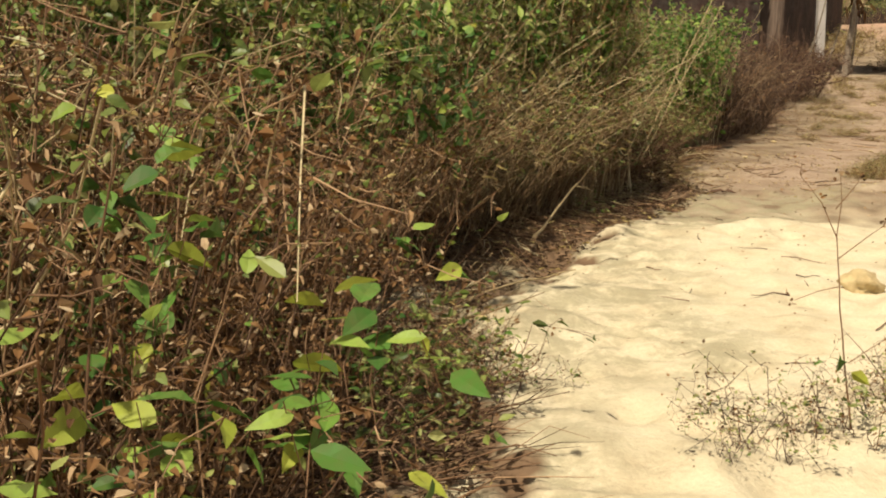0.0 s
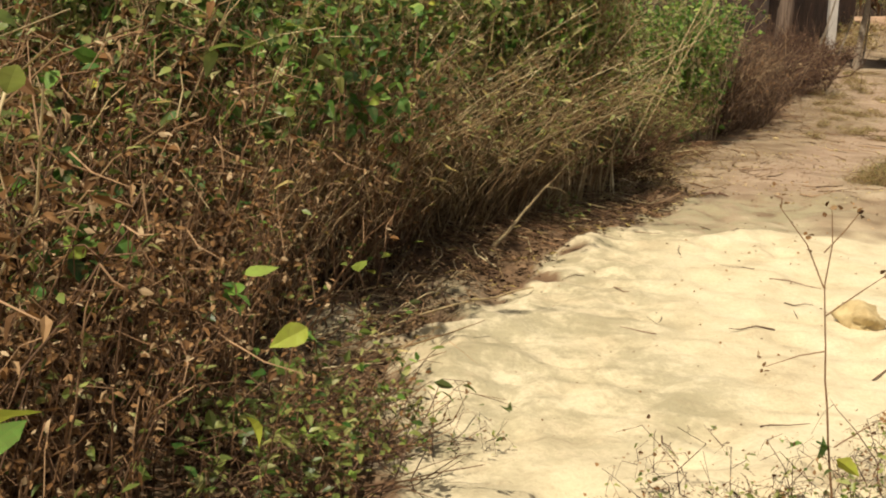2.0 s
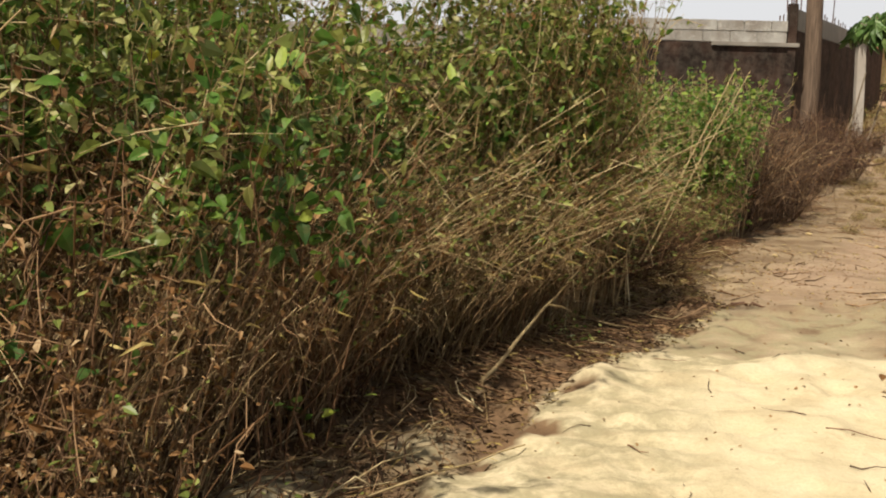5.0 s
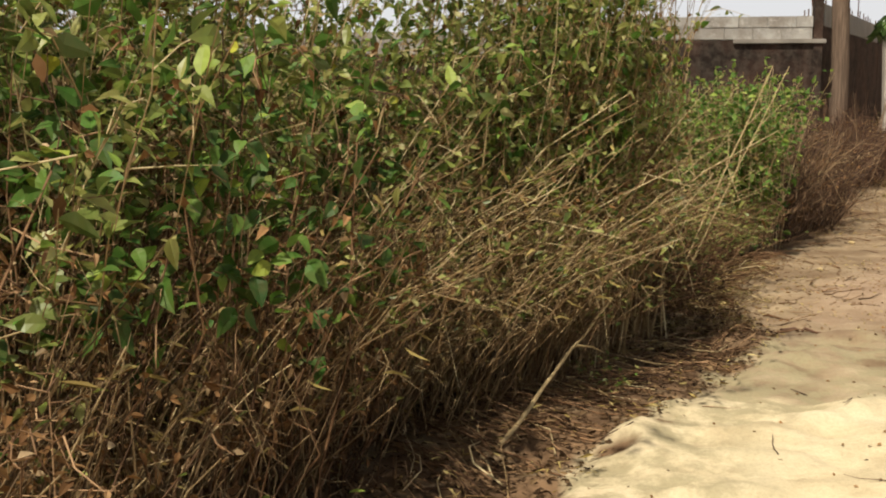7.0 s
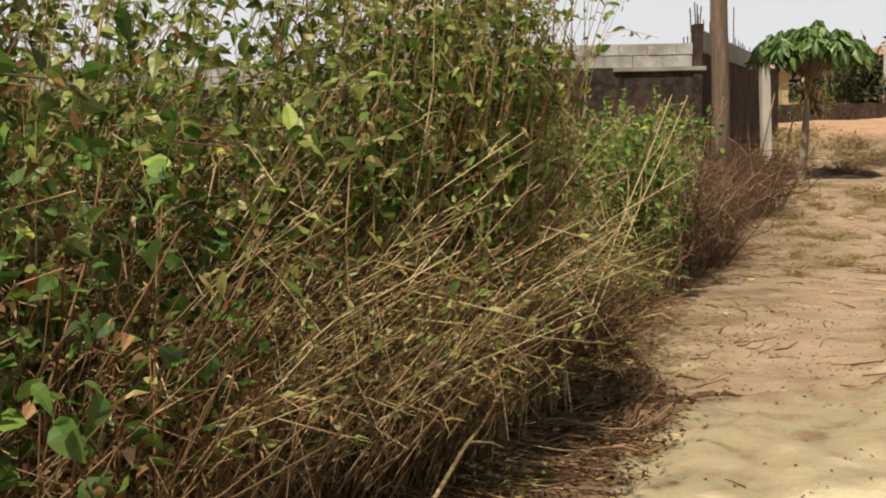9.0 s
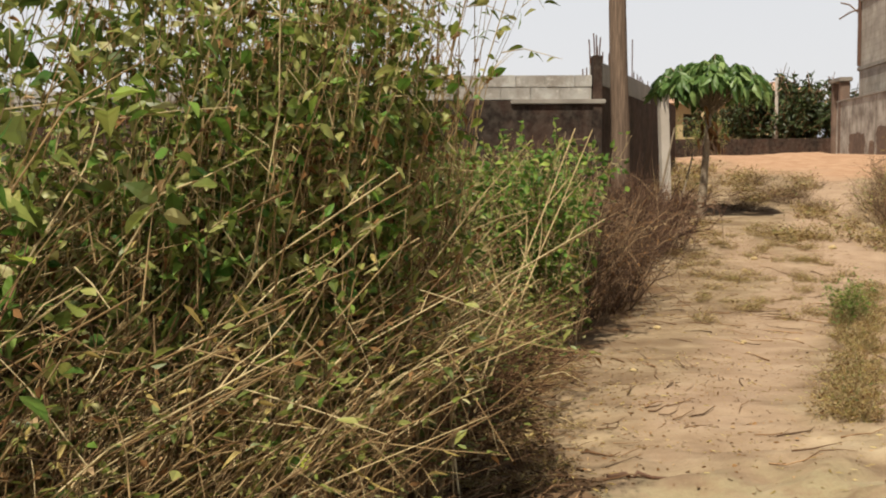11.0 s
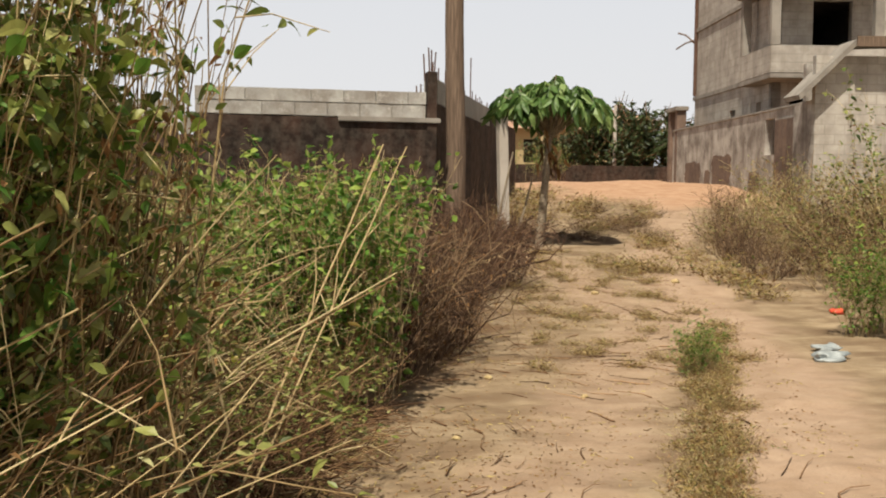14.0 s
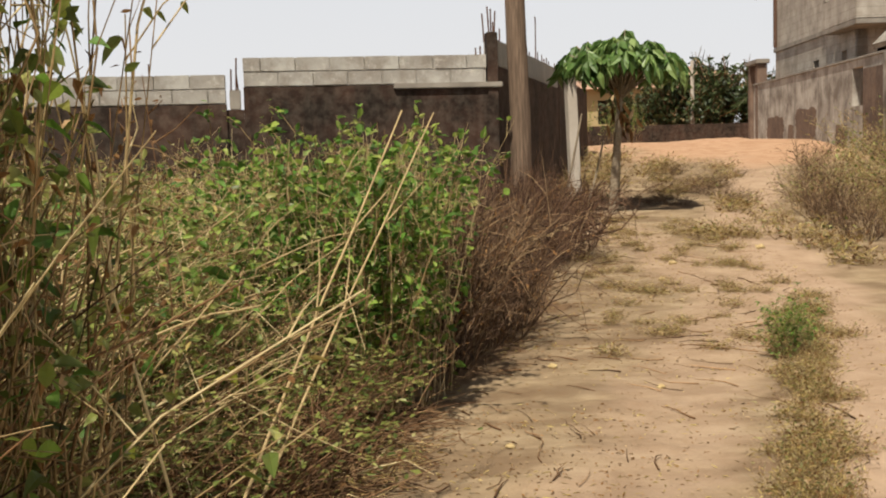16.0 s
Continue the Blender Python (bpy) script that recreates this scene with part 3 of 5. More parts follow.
part("balcony", rough_box(-1.3, 1.7, -2.6, 0.45, 4.42, 4.56, 0.015), SLAB, building, "cantilevered balcony slab")
part("parapet", rough_box(-1.3, -1.16, -2.6, 0.45, 4.562, 5.3, 0.01), BUILDING, building, "balcony parapet")
part("parapet", rough_box(-1.155, 1.7, 0.32, 0.45, 4.562, 5.3, 0.01), BUILDING, building, "balcony parapet")
for a, b in ((-1.3, 0.2), (-1.3, -2.6), (1.45, 0.2)):
    part("column", rough_box(a, a + 0.25, b, b + 0.25, 5.303, 6.95, 0.01), SLAB, building, "square concrete column")
part("balcony_roof", rough_box(-1.45, 1.85, -2.75, 0.55, 6.953, 7.12, 0.015), SLAB, building, "balcony roof slab")
part("drain_pipe", rough_box(8.75, 8.87, 0.002, 0.12, 4.7, 9.2, 0.03), STEEL, building, "dark drain pipe")
v, f = tubes([[(8.9, 0.1, 6.6), (9.1, 0.35, 6.9), (9.3, 0.6, 7.0)], [(8.9, 0.1, 6.7), (8.9, 0.4, 6.6), (9.1, 0.7, 6.4)]], [[0.03] * 3] * 2, 5)
child("scaffold_pole", mesh_of("scaffold_pole", v, f, TIMBER, True), building, "splintered timber scaffold ends")
# one solid block per storey, coloured dark so the openings look shaded
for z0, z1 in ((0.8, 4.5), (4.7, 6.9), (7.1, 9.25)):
    part("room", rough_box(0.5, 8.5, -8.5, -3.0, z0, z1, 0), INTERIOR_SHADE, building, "solid dark block with the room's shade in its colour")

house = thing("house", pose(13.95, 28.6, 0, 0, 0, -11), "small grey block house with an overhanging sheet roof", "house")
part("wall", pierced(bmesh.new(), 8.0, 4.35, 0.2, [(4.4, 5.4, 2.2, 3.2)]), BUILDING, house, "patchy grey block gable")
part("wall", rough_box(0, 0.2, 0.2, 1.4, 0.2, 3.4, 0), PLASTER, house, "side wall")
part("wall", rough_box(7.8, 8.0, 0.2, 1.4, 0.2, 3.9, 0), PLASTER, house, "side wall")
part("wall", rough_box(0.2, 7.8, 1.2, 1.4, 0.2, 4.3, 0), PLASTER, house, "rear wall")
_bm = bmesh.new()
prof = [(-0.5, 3.46), (0.72, 4.66), (8.4, 4.95), (8.4, 4.85), (0.75, 4.55), (-0.45, 3.36)]
ring = [[_bm.verts.new((x, y, z)) for x, z in prof] for y in (-0.4, 0.6)]
for i in range(6):
    _bm.faces.new([ring[0][i], ring[0][(i + 1) % 6], ring[1][(i + 1) % 6], ring[1][i]])
_bm.faces.new(ring[0]), _bm.faces.new(ring[1][::-1])
part("roof", _bm, SLAB, house, "weathered grey sheet roof with a steep verge")
part("barge_board", box(bmesh.new(), 0.7, 8.4, -0.5, -0.455, 4.5, 4.72), TIMBER, house, "dark timber barge board")

# ---- distance ----
far_wall = thing("wall_far", pose(9.5, 47.5, 0), "low dark wall across the end of the lane", "wall", kind="structure")
part("old_wall", pierced(bmesh.new(), 12.0, 2.25, 0.2), DARK_WALL, far_wall)


def far_house(x, y, w, d, eave, ridge, label, wall, base=1.0):
    h = thing("house", pose(x, y, 0), label, "house", "houses in the distance")
    wins = [(0.15 * w, 0.15 * w + 0.9, eave - 1.6, eave - 0.5), (0.6 * w, 0.6 * w + 0.9, eave - 1.6, eave - 0.5)]
    part("wall", pierced(bmesh.new(), w, eave, 0.2, wins), wall, h)
    for a, b in ((0, 0.2), (w - 0.2, w)):
        part("wall", rough_box(a, b, 0.2, d, base - 0.5, eave, 0), wall, h)
    # dark block behind the windows; its colour carries the indoor shade
    part("room", rough_box(0.25, w - 0.25, 1.0, d, base - 0.5, eave - 0.1, 0), INTERIOR_SHADE, h, "solid dark block coloured as the shade of the room")
    bm = bmesh.new()
    lo = [bm.verts.new(p) for p in ((-0.5, -0.5, eave), (w + 0.5, -0.5, eave), (w + 0.5, d + 0.5, eave), (-0.5, d + 0.5, eave))]
    up = [bm.verts.new(p) for p in ((d * 0.4, d / 2, ridge), (w - d * 0.4, d / 2, ridge))]
    bm.faces.new((lo[0], lo[1], up[1], up[0])), bm.faces.new((lo[2], lo[3], up[0], up[1]))
    bm.faces.new((lo[1], lo[2], up[1])), bm.faces.new((lo[3], lo[0], up[0])), bm.faces.new(lo[::-1])
    part("roof", bm, ROOF, h, "hipped sheet-metal roof")
    return h


far_house(15.2, 58, 4.6, 5.0, 4.15, 5.5, "yellow painted bungalow with a rusty hipped roof", YELLOW)
far_house(24.6, 72, 3.6, 4.0, 5.5, 6.3, "pale yellow house with a brown roof", YELLOW)
for x, y, h, lab in ((17.25, 49.5, 4.75, "thin grey lamp post behind the far wall"),):
    lp = thing("lamp_post", pose(x, y, 1.0), lab, "post")
    v, f = tubes([[(0, 0, 0), (0, 0, (h - 1) / 2), (0, 0, h - 1)]], [[0.09, 0.08, 0.07]], 8)
    child("pole", mesh_of("pole", v, f, POST, True), lp)

# ---- poles and the papaya ----
pole = thing("utility_pole", pose(4.36, 21.75, 0.1), "tall weathered timber utility pole beside the corner", "pole")
v, f = tubes([[(0.03 * math.sin(i), 0.02 * math.cos(i * 2), i * 0.9) for i in range(10)]], [np.linspace(0.15, 0.115, 10)], 12)
child("shaft", mesh_of("shaft", v, f, TIMBER, True), pole)
post = thing("concrete_post", pose(6.08, 25.3, 0.5, 0, -2.0, 5), "leaning pale square concrete post", "post")
_bm = rough_box(-0.085, 0.085, -0.085, 0.085, 0, 2.2, 0.012)
part("shaft", _bm, POST, post)
for k, a in enumerate((0.0, 1.6, 3.2, 4.6)):
    v, f = leaf_blades(np.array([[0, 0, 2.2]] * 5), np.stack([np.cos(a + np.linspace(-0.6, 0.6, 5)), np.sin(a + np.linspace(-0.6, 0.6, 5)), np.linspace(-0.4, 0.5, 5)], 1), 0.26, 0.07, rng, 0.9)
    child("creeper_leaf", blades_mesh("creeper_leaf", [(v, f)], PAPAYA), post, "drooping creeper leaves over the top")


def papaya(x, y, height, radius, label, seed, leaves=46):
    r = np.random.default_rng(seed)
    t = thing("papaya_tree", pose(x, y, gz(x, y) - 0.02), label, "tree")
    line = np.array([[0.02 * i, 0.015 * math.sin(i), height * i / 7] for i in range(8)])
    v, f = tubes([line], [np.linspace(0.07, 0.045, 8)], 10)
    child("trunk", mesh_of("trunk", v, f, BARK, True), t, "pale ringed trunk")
    top = line[-1]
    stalks, at, way, size = [], [], [], []
    for i in range(leaves):
        a, q = r.uniform(0, 2 * np.pi), math.sqrt(r.uniform(0.02, 1.0))
        out = np.array([math.cos(a), math.sin(a), 0])
        start = top - np.array([0, 0, r.uniform(0, 0.25)])
        end = np.array([top[0], top[1], top[2]]) + out * radius * 0.86 * q + np.array([0, 0, (0.74 - 0.34 * q * q + r.normal() * 0.06) * radius])
        mid = (start + end) / 2 + np.array([0, 0, 0.12])
        stalks.append([start, mid, end])
        for k in range(9):
            b = a + (k - 4) * 0.55
            for s in (0.0, 0.5):
                w = np.array([math.cos(b), math.sin(b), -0.8 - 1.2 * r.random()])
                at.append(end + w * 0.14 * s * r.uniform(0.5, 1.5))
                way.append(w + r.normal(size=3) * 0.15)
                size.append(r.uniform(0.16, 0.32))
    v, f = tubes(np.array(stalks), np.full((len(stalks), 3), 0.012), 4)
    child("stalk_fan", mesh_of("stalk_fan", v, f, BARK, True), t)
    size = np.array(size)
    child("crown", blades_mesh("crown", [leaf_blades(np.array(at), np.array(way), size, size * 0.42, r, 0.7)], PAPAYA), t, "umbrella of drooping dark green lobed leaves")
    n = 24
    p = top + r.normal(size=(n, 3)) * (0.12, 0.12, 0.16) + (0, 0, -0.28)
    child("dead_foliage", blades_mesh("dead_foliage", [leaf_blades(p, np.stack([r.normal(size=n), r.normal(size=n), -np.ones(n) * 2], 1), 0.26, 0.07, r, 0.6)], DRY), t, "withered brown hanging leaves")
    return t


papaya(6.04, 23.05, 1.86, 0.98, "papaya tree with drooping dark green crown", 3, 78)
for a, b in (((5.2, 22.9, gz(5.2, 22.9)), (5.55, 22.9, 1.95)), ((5.62, 23.1, gz(5.6, 23.1)), (6.0, 23.35, 1.55)), ((6.38, 23.9, gz(6.4, 23.9)), (6.42, 23.9, 2.2))):
    st = thing("wooden_stake", Matrix.Translation(a), "thin bare stake leaning by the papaya", "stake", "stakes by the papaya")
    d = Vector(b) - Vector(a)
    v, f = tubes([[(0, 0, -0.03), tuple(d * 0.5 + Vector((0.02, 0, 0))), tuple(d)]], [[0.02, 0.018, 0.014]], 6)
    child("stick", mesh_of("stick", v, f, BARK, True), st)


# ---- shrubs and weeds ----
def stem_lines(r, n, height, spread, lean, k=6, wiggle=0.03, outward=0.35):
    a, q = r.uniform(0, 2 * np.pi, n), np.sqrt(r.random(n)) * spread
    base = np.stack([q * np.cos(a), q * np.sin(a), np.full(n, -0.04)], 1)
    h = r.uniform(height[0], height[1], n)
    tilt = np.clip(r.normal(size=(n, 2)), -1.5, 1.5) * outward + base[:, :2] / spread * outward
    s = np.linspace(0, 1, k)
    p = base[:, None] + np.stack([np.zeros((n, k)), np.zeros((n, k)), h[:, None] * s], -1)
    p[..., :2] += (tilt[:, None] * s[:, None] + np.asarray(lean) * (s ** 1.8)[:, None] * r.uniform(0.4, 1.3, (n, 1, 1))) * h[:, None, None]
    p[..., 2] -= (np.linalg.norm(tilt, axis=1)[:, None] * s ** 2 * 0.35 + 0.3 * np.linalg.norm(lean) * s ** 2) * h[:, None] * 0.6
    p[:, 1:] += r.normal(size=(n, k - 1, 3)) * wiggle
    p[:, 1:, 2] = np.maximum(p[:, 1:, 2], 0.02)
    return p


def side_twigs(r, lines, per, length, start=0.35):
    n, k, _ = lines.shape
    i = r.integers(0, n, n * per)
    s = r.uniform(start, 0.98, n * per) * (k - 1)
    j = np.minimum(s.astype(int), k - 2)
    f = (s - j)[:, None]
    p = lines[i, j] * (1 - f) + lines[i, j + 1] * f
    d = r.normal(size=(n * per, 3)) + (lines[i, j + 1] - lines[i, j]) * 3
    d /= np.linalg.norm(d, axis=1, keepdims=True)
    L = r.uniform(length[0], length[1], n * per)[:, None]
    q = np.stack([p, p + d * L * 0.5 + r.normal(size=p.shape) * 0.012, p + d * L + np.array([0, 0, -0.03])], 1)
    q[..., 2] = np.maximum(q[..., 2], 0.01)
    return q


def on_lines(r, lines, n, lo, hi, spread):
    m, k, _ = lines.shape
    i = r.integers(0, m, n)
    s = r.uniform(lo, hi, n) * (k - 1)
    j = np.minimum(s.astype(int), k - 2)
    f = (s - j)[:, None]
    return lines[i, j] * (1 - f) + lines[i, j + 1] * f + r.normal(size=(n, 3)) * spread


def ways(r, n, down, flat=1.0):
    return np.stack([r.normal(size=n) * flat, r.normal(size=n) * flat, r.normal(size=n) * 0.4 + down], 1)


def shrub(name, label, category, seed, stems, height, spread, lean, stem_mat, foliage, twigs=(2, (0.12, 0.3)), radius=0.0035, outward=0.35, wiggle=0.03):
    """foliage: rows of part name, material, count, smallest, largest, lowest, highest, droop, slenderness."""
    r = np.random.default_rng(seed)
    t = thing(name, Matrix(), label, category)
    lines = stem_lines(r, stems, height, spread, lean, 6, wiggle, outward)
    rad = np.linspace(1.25, 0.45, 6) * r.uniform(0.6, 1.5, (stems, 1)) * radius
    sets = [tubes(lines, rad)]
    tw = side_twigs(r, lines, twigs[0], twigs[1]) if twigs[0] else None
    if tw is not None:
        sets.append(tubes(tw, np.array([0.7, 0.55, 0.3]) * np.ones((len(tw), 1)) * radius))
    tagged(child("stem_tangle", stems_mesh("stem_tangle", sets, stem_mat), t), kind="stuff")
    for pname, mat, count, s0, s1, lo, hi, down, slim in foliage:
        n1 = count // 2 if tw is not None else count
        p = [on_lines(r, lines, n1, lo, hi, 0.02)]
        if tw is not None:
            q = on_lines(r, tw, (count - n1) * 2, 0.3, 1.0, 0.012)
            top = lines[..., 2].max()
            q = q[(q[:, 2] > lo * top * 0.7) & (q[:, 2] < hi * top * 1.1)][: count - n1]
            p.append(q)
        p = np.concatenate(p)
        size = r.uniform(s0, s1, len(p))
        tagged(child(pname, blades_mesh(pname, [(broad_blades if s1 > 0.058 and s1 < 0.12 and slim > 0.4 and count < 900 else leaf_blades)(p, ways(r, len(p), down), size, size * slim, r, 0.5)], mat), t), kind="stuff")
    return t


KINDS = {}


def kind_of(key, *args, **more):
    KINDS[key] = [shrub(*args[:3], 100 * len(KINDS) + s, *args[3:], **more) for s in range(3)]


kind_of("dry", "dry_weed", "dead brown weed clump with small curled leaves", "weed", 28, (0.7, 1.2), 0.22, (0.06, -0.02), BROWN,
        [("dry_foliage", DRY, 860, 0.013, 0.037, 0.12, 1.0, -0.2, 0.5), ("green_foliage", GREEN, 60, 0.02, 0.05, 0.5, 1.0, 0.1, 0.5)], twigs=(4, (0.06, 0.22)), radius=0.003, wiggle=0.035, outward=0.22)
kind_of("straw", "tall_weed", "arching straw-coloured weed stems with small olive leaves", "weed", 48, (0.75, 1.45), 0.24, (0.55, -0.04), STRAW,
        [("green_foliage", GREEN, 430, 0.024, 0.057, 0.5, 1.0, 0.0, 0.5), ("dry_foliage", DRY, 130, 0.014, 0.04, 0.3, 0.95, -0.4, 0.5), ("straw_foliage", STRAW_LEAF, 110, 0.02, 0.055, 0.3, 1.0, -0.2, 0.3)], twigs=(3, (0.12, 0.5)), radius=0.0036, outward=0.2, wiggle=0.04)
kind_of("green", "green_shrub", "leafy bright green shrub among dry stems", "shrub", 38, (0.9, 1.5), 0.26, (0.1, 0.0), STRAW,
        [("fresh_foliage", BRIGHT, 760, 0.034, 0.074, 0.12, 1.0, 0.1, 0.6), ("green_foliage", GREEN, 300, 0.025, 0.057, 0.1, 1.0, 0.0, 0.5)], twigs=(4, (0.1, 0.3)), outward=0.16)
kind_of("leafy", "leafy_weed", "tall leafy olive weed with yellowing tips", "weed", 18, (1.5, 2.15), 0.26, (0.16, 0.0), STRAW,
        [("green_foliage", GREEN, 760, 0.028, 0.07, 0.42, 1.0, 0.0, 0.5), ("fresh_foliage", BRIGHT, 190, 0.035, 0.072, 0.5, 1.0, 0.1, 0.5), ("dry_foliage", DRY, 120, 0.02, 0.048, 0.15, 1.0, -0.4, 0.5)], twigs=(7, (0.1, 0.34)), radius=0.0027, wiggle=0.05, outward=0.22)
kind_of("over", "overhanging_weed", "tall green weed leaning out over the path", "weed", 20, (1.4, 1.95), 0.16, (0.16, -0.02), STRAW,
        [("green_foliage", GREEN, 640, 0.026, 0.064, 0.3, 1.0, -0.1, 0.5), ("fresh_foliage", BRIGHT, 190, 0.028, 0.062, 0.45, 1.0, 0.0, 0.5), ("dry_foliage", DRY, 190, 0.016, 0.042, 0.2, 1.0, -0.4, 0.5)], twigs=(6, (0.08, 0.22)), radius=0.0027, wiggle=0.04, outward=0.05)
kind_of("low", "mixed_weed", "low tangle of dry stems and yellow-green leaves", "weed", 40, (0.7, 1.35), 0.36, (0.1, 0.0), STRAW,
        [("green_foliage", GREEN, 340, 0.025, 0.06, 0.4, 1.0, 0.0, 0.5), ("dry_foliage", DRY, 460, 0.015, 0.04, 0.1, 1.0, -0.2, 0.5), ("straw_foliage", STRAW_LEAF, 160, 0.03, 0.07, 0.2, 1.0, -0.1, 0.25)], twigs=(3, (0.12, 0.4)), wiggle=0.05)
kind_of("deadbush", "dead_bush", "dead brown bush of tangled bare twigs", "bush", 50, (0.6, 1.15), 0.3, (0.2, -0.08), BUSH,
        [("dry_foliage", DRY, 190, 0.016, 0.045, 0.05, 1.0, -0.4, 0.5)], twigs=(3, (0.15, 0.5)), radius=0.0052, outward=0.36, wiggle=0.05)
kind_of("brush", "brush_pile", "pile of cut dark brown branches", "brush pile", 60, (0.5, 0.95), 0.5, (0.1, -0.1), TWIG,
        [("dry_foliage", DRY, 220, 0.015, 0.045, 0.0, 0.9, -0.4, 0.5)], twigs=(4, (0.2, 0.6)), radius=0.007, outward=0.55, wiggle=0.08)
kind_of("tuft", "grass_tuft", "dry grass tuft with a few green blades", "grass", 60, (0.10, 0.30), 0.2, (0.02, 0.0), STRAW,
        [("green_foliage", GREEN, 26, 0.03, 0.08, 0.0, 1.0, 0.4, 0.2), ("straw_foliage", STRAW_LEAF, 120, 0.04, 0.10, 0.0, 0.8, 0.3, 0.12), ("dry_foliage", DRY, 120, 0.02, 0.05, 0.0, 0.9, 0.2, 0.4)], twigs=(0, (0, 0)), radius=0.0018, outward=0.5)
kind_of("broad", "broad_leaf_vine", "broad-leaved green vine climbing over dead weeds", "vine", 7, (0.8, 1.4), 0.14, (0.1, -0.05), BROWN,
        [("broad_foliage", BROAD, 70, 0.035, 0.072, 0.72, 1.0, -0.3, 0.66), ("fresh_foliage", BRIGHT, 12, 0.045, 0.08, 0.7, 1.0, 0.1, 0.55), ("dry_foliage", DRY, 50, 0.02, 0.045, 0.3, 1.0, -0.6, 0.6)], twigs=(4, (0.08, 0.22)), outward=0.2)
kind_of("sprig", "green_sprig", "bright green sprig of broad leaves among dead weeds", "sprig", 2, (0.95, 1.02), 0.03, (0.06, -0.05), BROWN,
        [("broad_foliage", BRIGHT, 7, 0.05, 0.09, 0.86, 1.0, 0.15, 0.5), ("dark_foliage", BROAD, 5, 0.05, 0.09, 0.8, 0.98, -0.2, 0.6)], twigs=(3, (0.05, 0.1)), radius=0.0022, outward=0.06, wiggle=0.07)
kind_of("roadside", "small_herb", "small dark herb with dried seed heads beside the sand", "herb", 8, (0.16, 0.36), 0.09, (0.0, 0.0), TWIG,
        [("seed_cluster", DRY, 60, 0.006, 0.015, 0.4, 1.0, 0.3, 0.8), ("green_foliage", GREEN, 46, 0.012, 0.028, 0.0, 0.8, 0.3, 0.5)], twigs=(4, (0.03, 0.1)), radius=0.0015, outward=0.35)
kind_of("stalk", "bare_stalk", "thin bare dry stalk standing above the weeds", "stalk", 1, (1.85, 2.15), 0.01, (0.05, 0.0), BROWN,
        [("dry_foliage", DRY, 14, 0.015, 0.04, 0.6, 1.0, -0.4, 0.5)], twigs=(6, (0.08, 0.3)), radius=0.005, outward=0.06, wiggle=0.03)
kind_of("fartree", "bushy_tree", "dense dark green tree behind the far wall", "tree", 9, (2.2, 3.2), 0.3, (0.0, 0.0), BROWN,
        [("dark_foliage", DARK_LEAF, 1500, 0.12, 0.3, 0.3, 1.0, -0.2, 0.4)], twigs=(12, (0.4, 1.0)), radius=0.03, outward=0.35)
kind_of("gold", "golden_grass", "dense dead golden-brown grass stems", "grass", 74, (0.55, 1.15), 0.22, (0.22, 0.0), GOLD,
        [("dry_foliage", DRY, 110, 0.014, 0.04, 0.2, 1.0, -0.3, 0.4), ("straw_foliage", STRAW_LEAF, 60, 0.03, 0.09, 0.1, 0.9, -0.3, 0.16)], twigs=(1, (0.08, 0.3)), radius=0.003, outward=0.24, wiggle=0.035)
kind_of("herb", "green_herb", "small leafy green herb at the sand's edge", "herb", 10, (0.25, 0.5), 0.14, (0.05, 0.0), BROWN,
        [("green_foliage", GREEN, 70, 0.024, 0.055, 0.2, 1.0, 0.2, 0.5), ("fresh_foliage", BRIGHT, 20, 0.024, 0.05, 0.4, 1.0, 0.2, 0.5), ("dry_foliage", DRY, 60, 0.01, 0.025, 0.1, 1.0, 0.0, 0.5)], twigs=(4, (0.05, 0.14)), radius=0.0018, outward=0.35)

kind_of("thatch", "tall_weed", "close brown weed stems with small olive leaves on top", "weed", 56, (0.8, 1.45), 0.24, (0.26, -0.04), BROWN,
        [("green_foliage", GREEN, 380, 0.022, 0.055, 0.7, 1.0, 0.0, 0.5), ("dry_foliage", DRY, 110, 0.013, 0.036, 0.2, 0.95, -0.4, 0.5)], twigs=(2, (0.12, 0.45)), radius=0.0034, outward=0.17, wiggle=0.04)
kind_of("cane", "tall_grass", "tall straw-coloured stems with a few yellow-green leaves", "grass", 16, (1.5, 2.2), 0.13, (0.06, 0.0), STRAW,
        [("green_foliage", GREEN, 110, 0.025, 0.062, 0.25, 1.0, 0.0, 0.5), ("dry_foliage", DRY, 90, 0.016, 0.04, 0.2, 1.0, -0.4, 0.5)], twigs=(3, (0.08, 0.3)), radius=0.0036, wiggle=0.045, outward=0.07)

used = {k: 0 for k in KINDS}
prng = np.random.default_rng(21)


def plant(key, x, y, size=1.0, turn=None, tall=None, group=""):
    """Sets one plant of a kind down: the first three places take the originals, the rest are copies."""
    i = used[key]
    used[key] += 1
    turn = prng.uniform(-25, 25) if turn is None else turn
    m = pose(x, y, gz(x, y), 0, 0, turn) @ Matrix.Diagonal((size, size, tall or size, 1))
    source = KINDS[key][i % 3]
    ob = source if i < 3 else copy_thing(source, Matrix())
    ob.matrix_basis = m
    return tagged(ob, group=group) if group else ob


def rows_of(y0, y1, step, x0, x1, xstep):
    """Jittered places from x0 to x1 metres beyond the bush edge (negative: into the bush)."""
    y = y0
    while y < y1:
        x = x0
        while x > x1:
            yy = y + prng.uniform(-0.4, 0.4) * step
            yield float(edge_x(yy)) + x + prng.uniform(-0.4, 0.4) * xstep, yy, x
            x -= xstep
        y += step


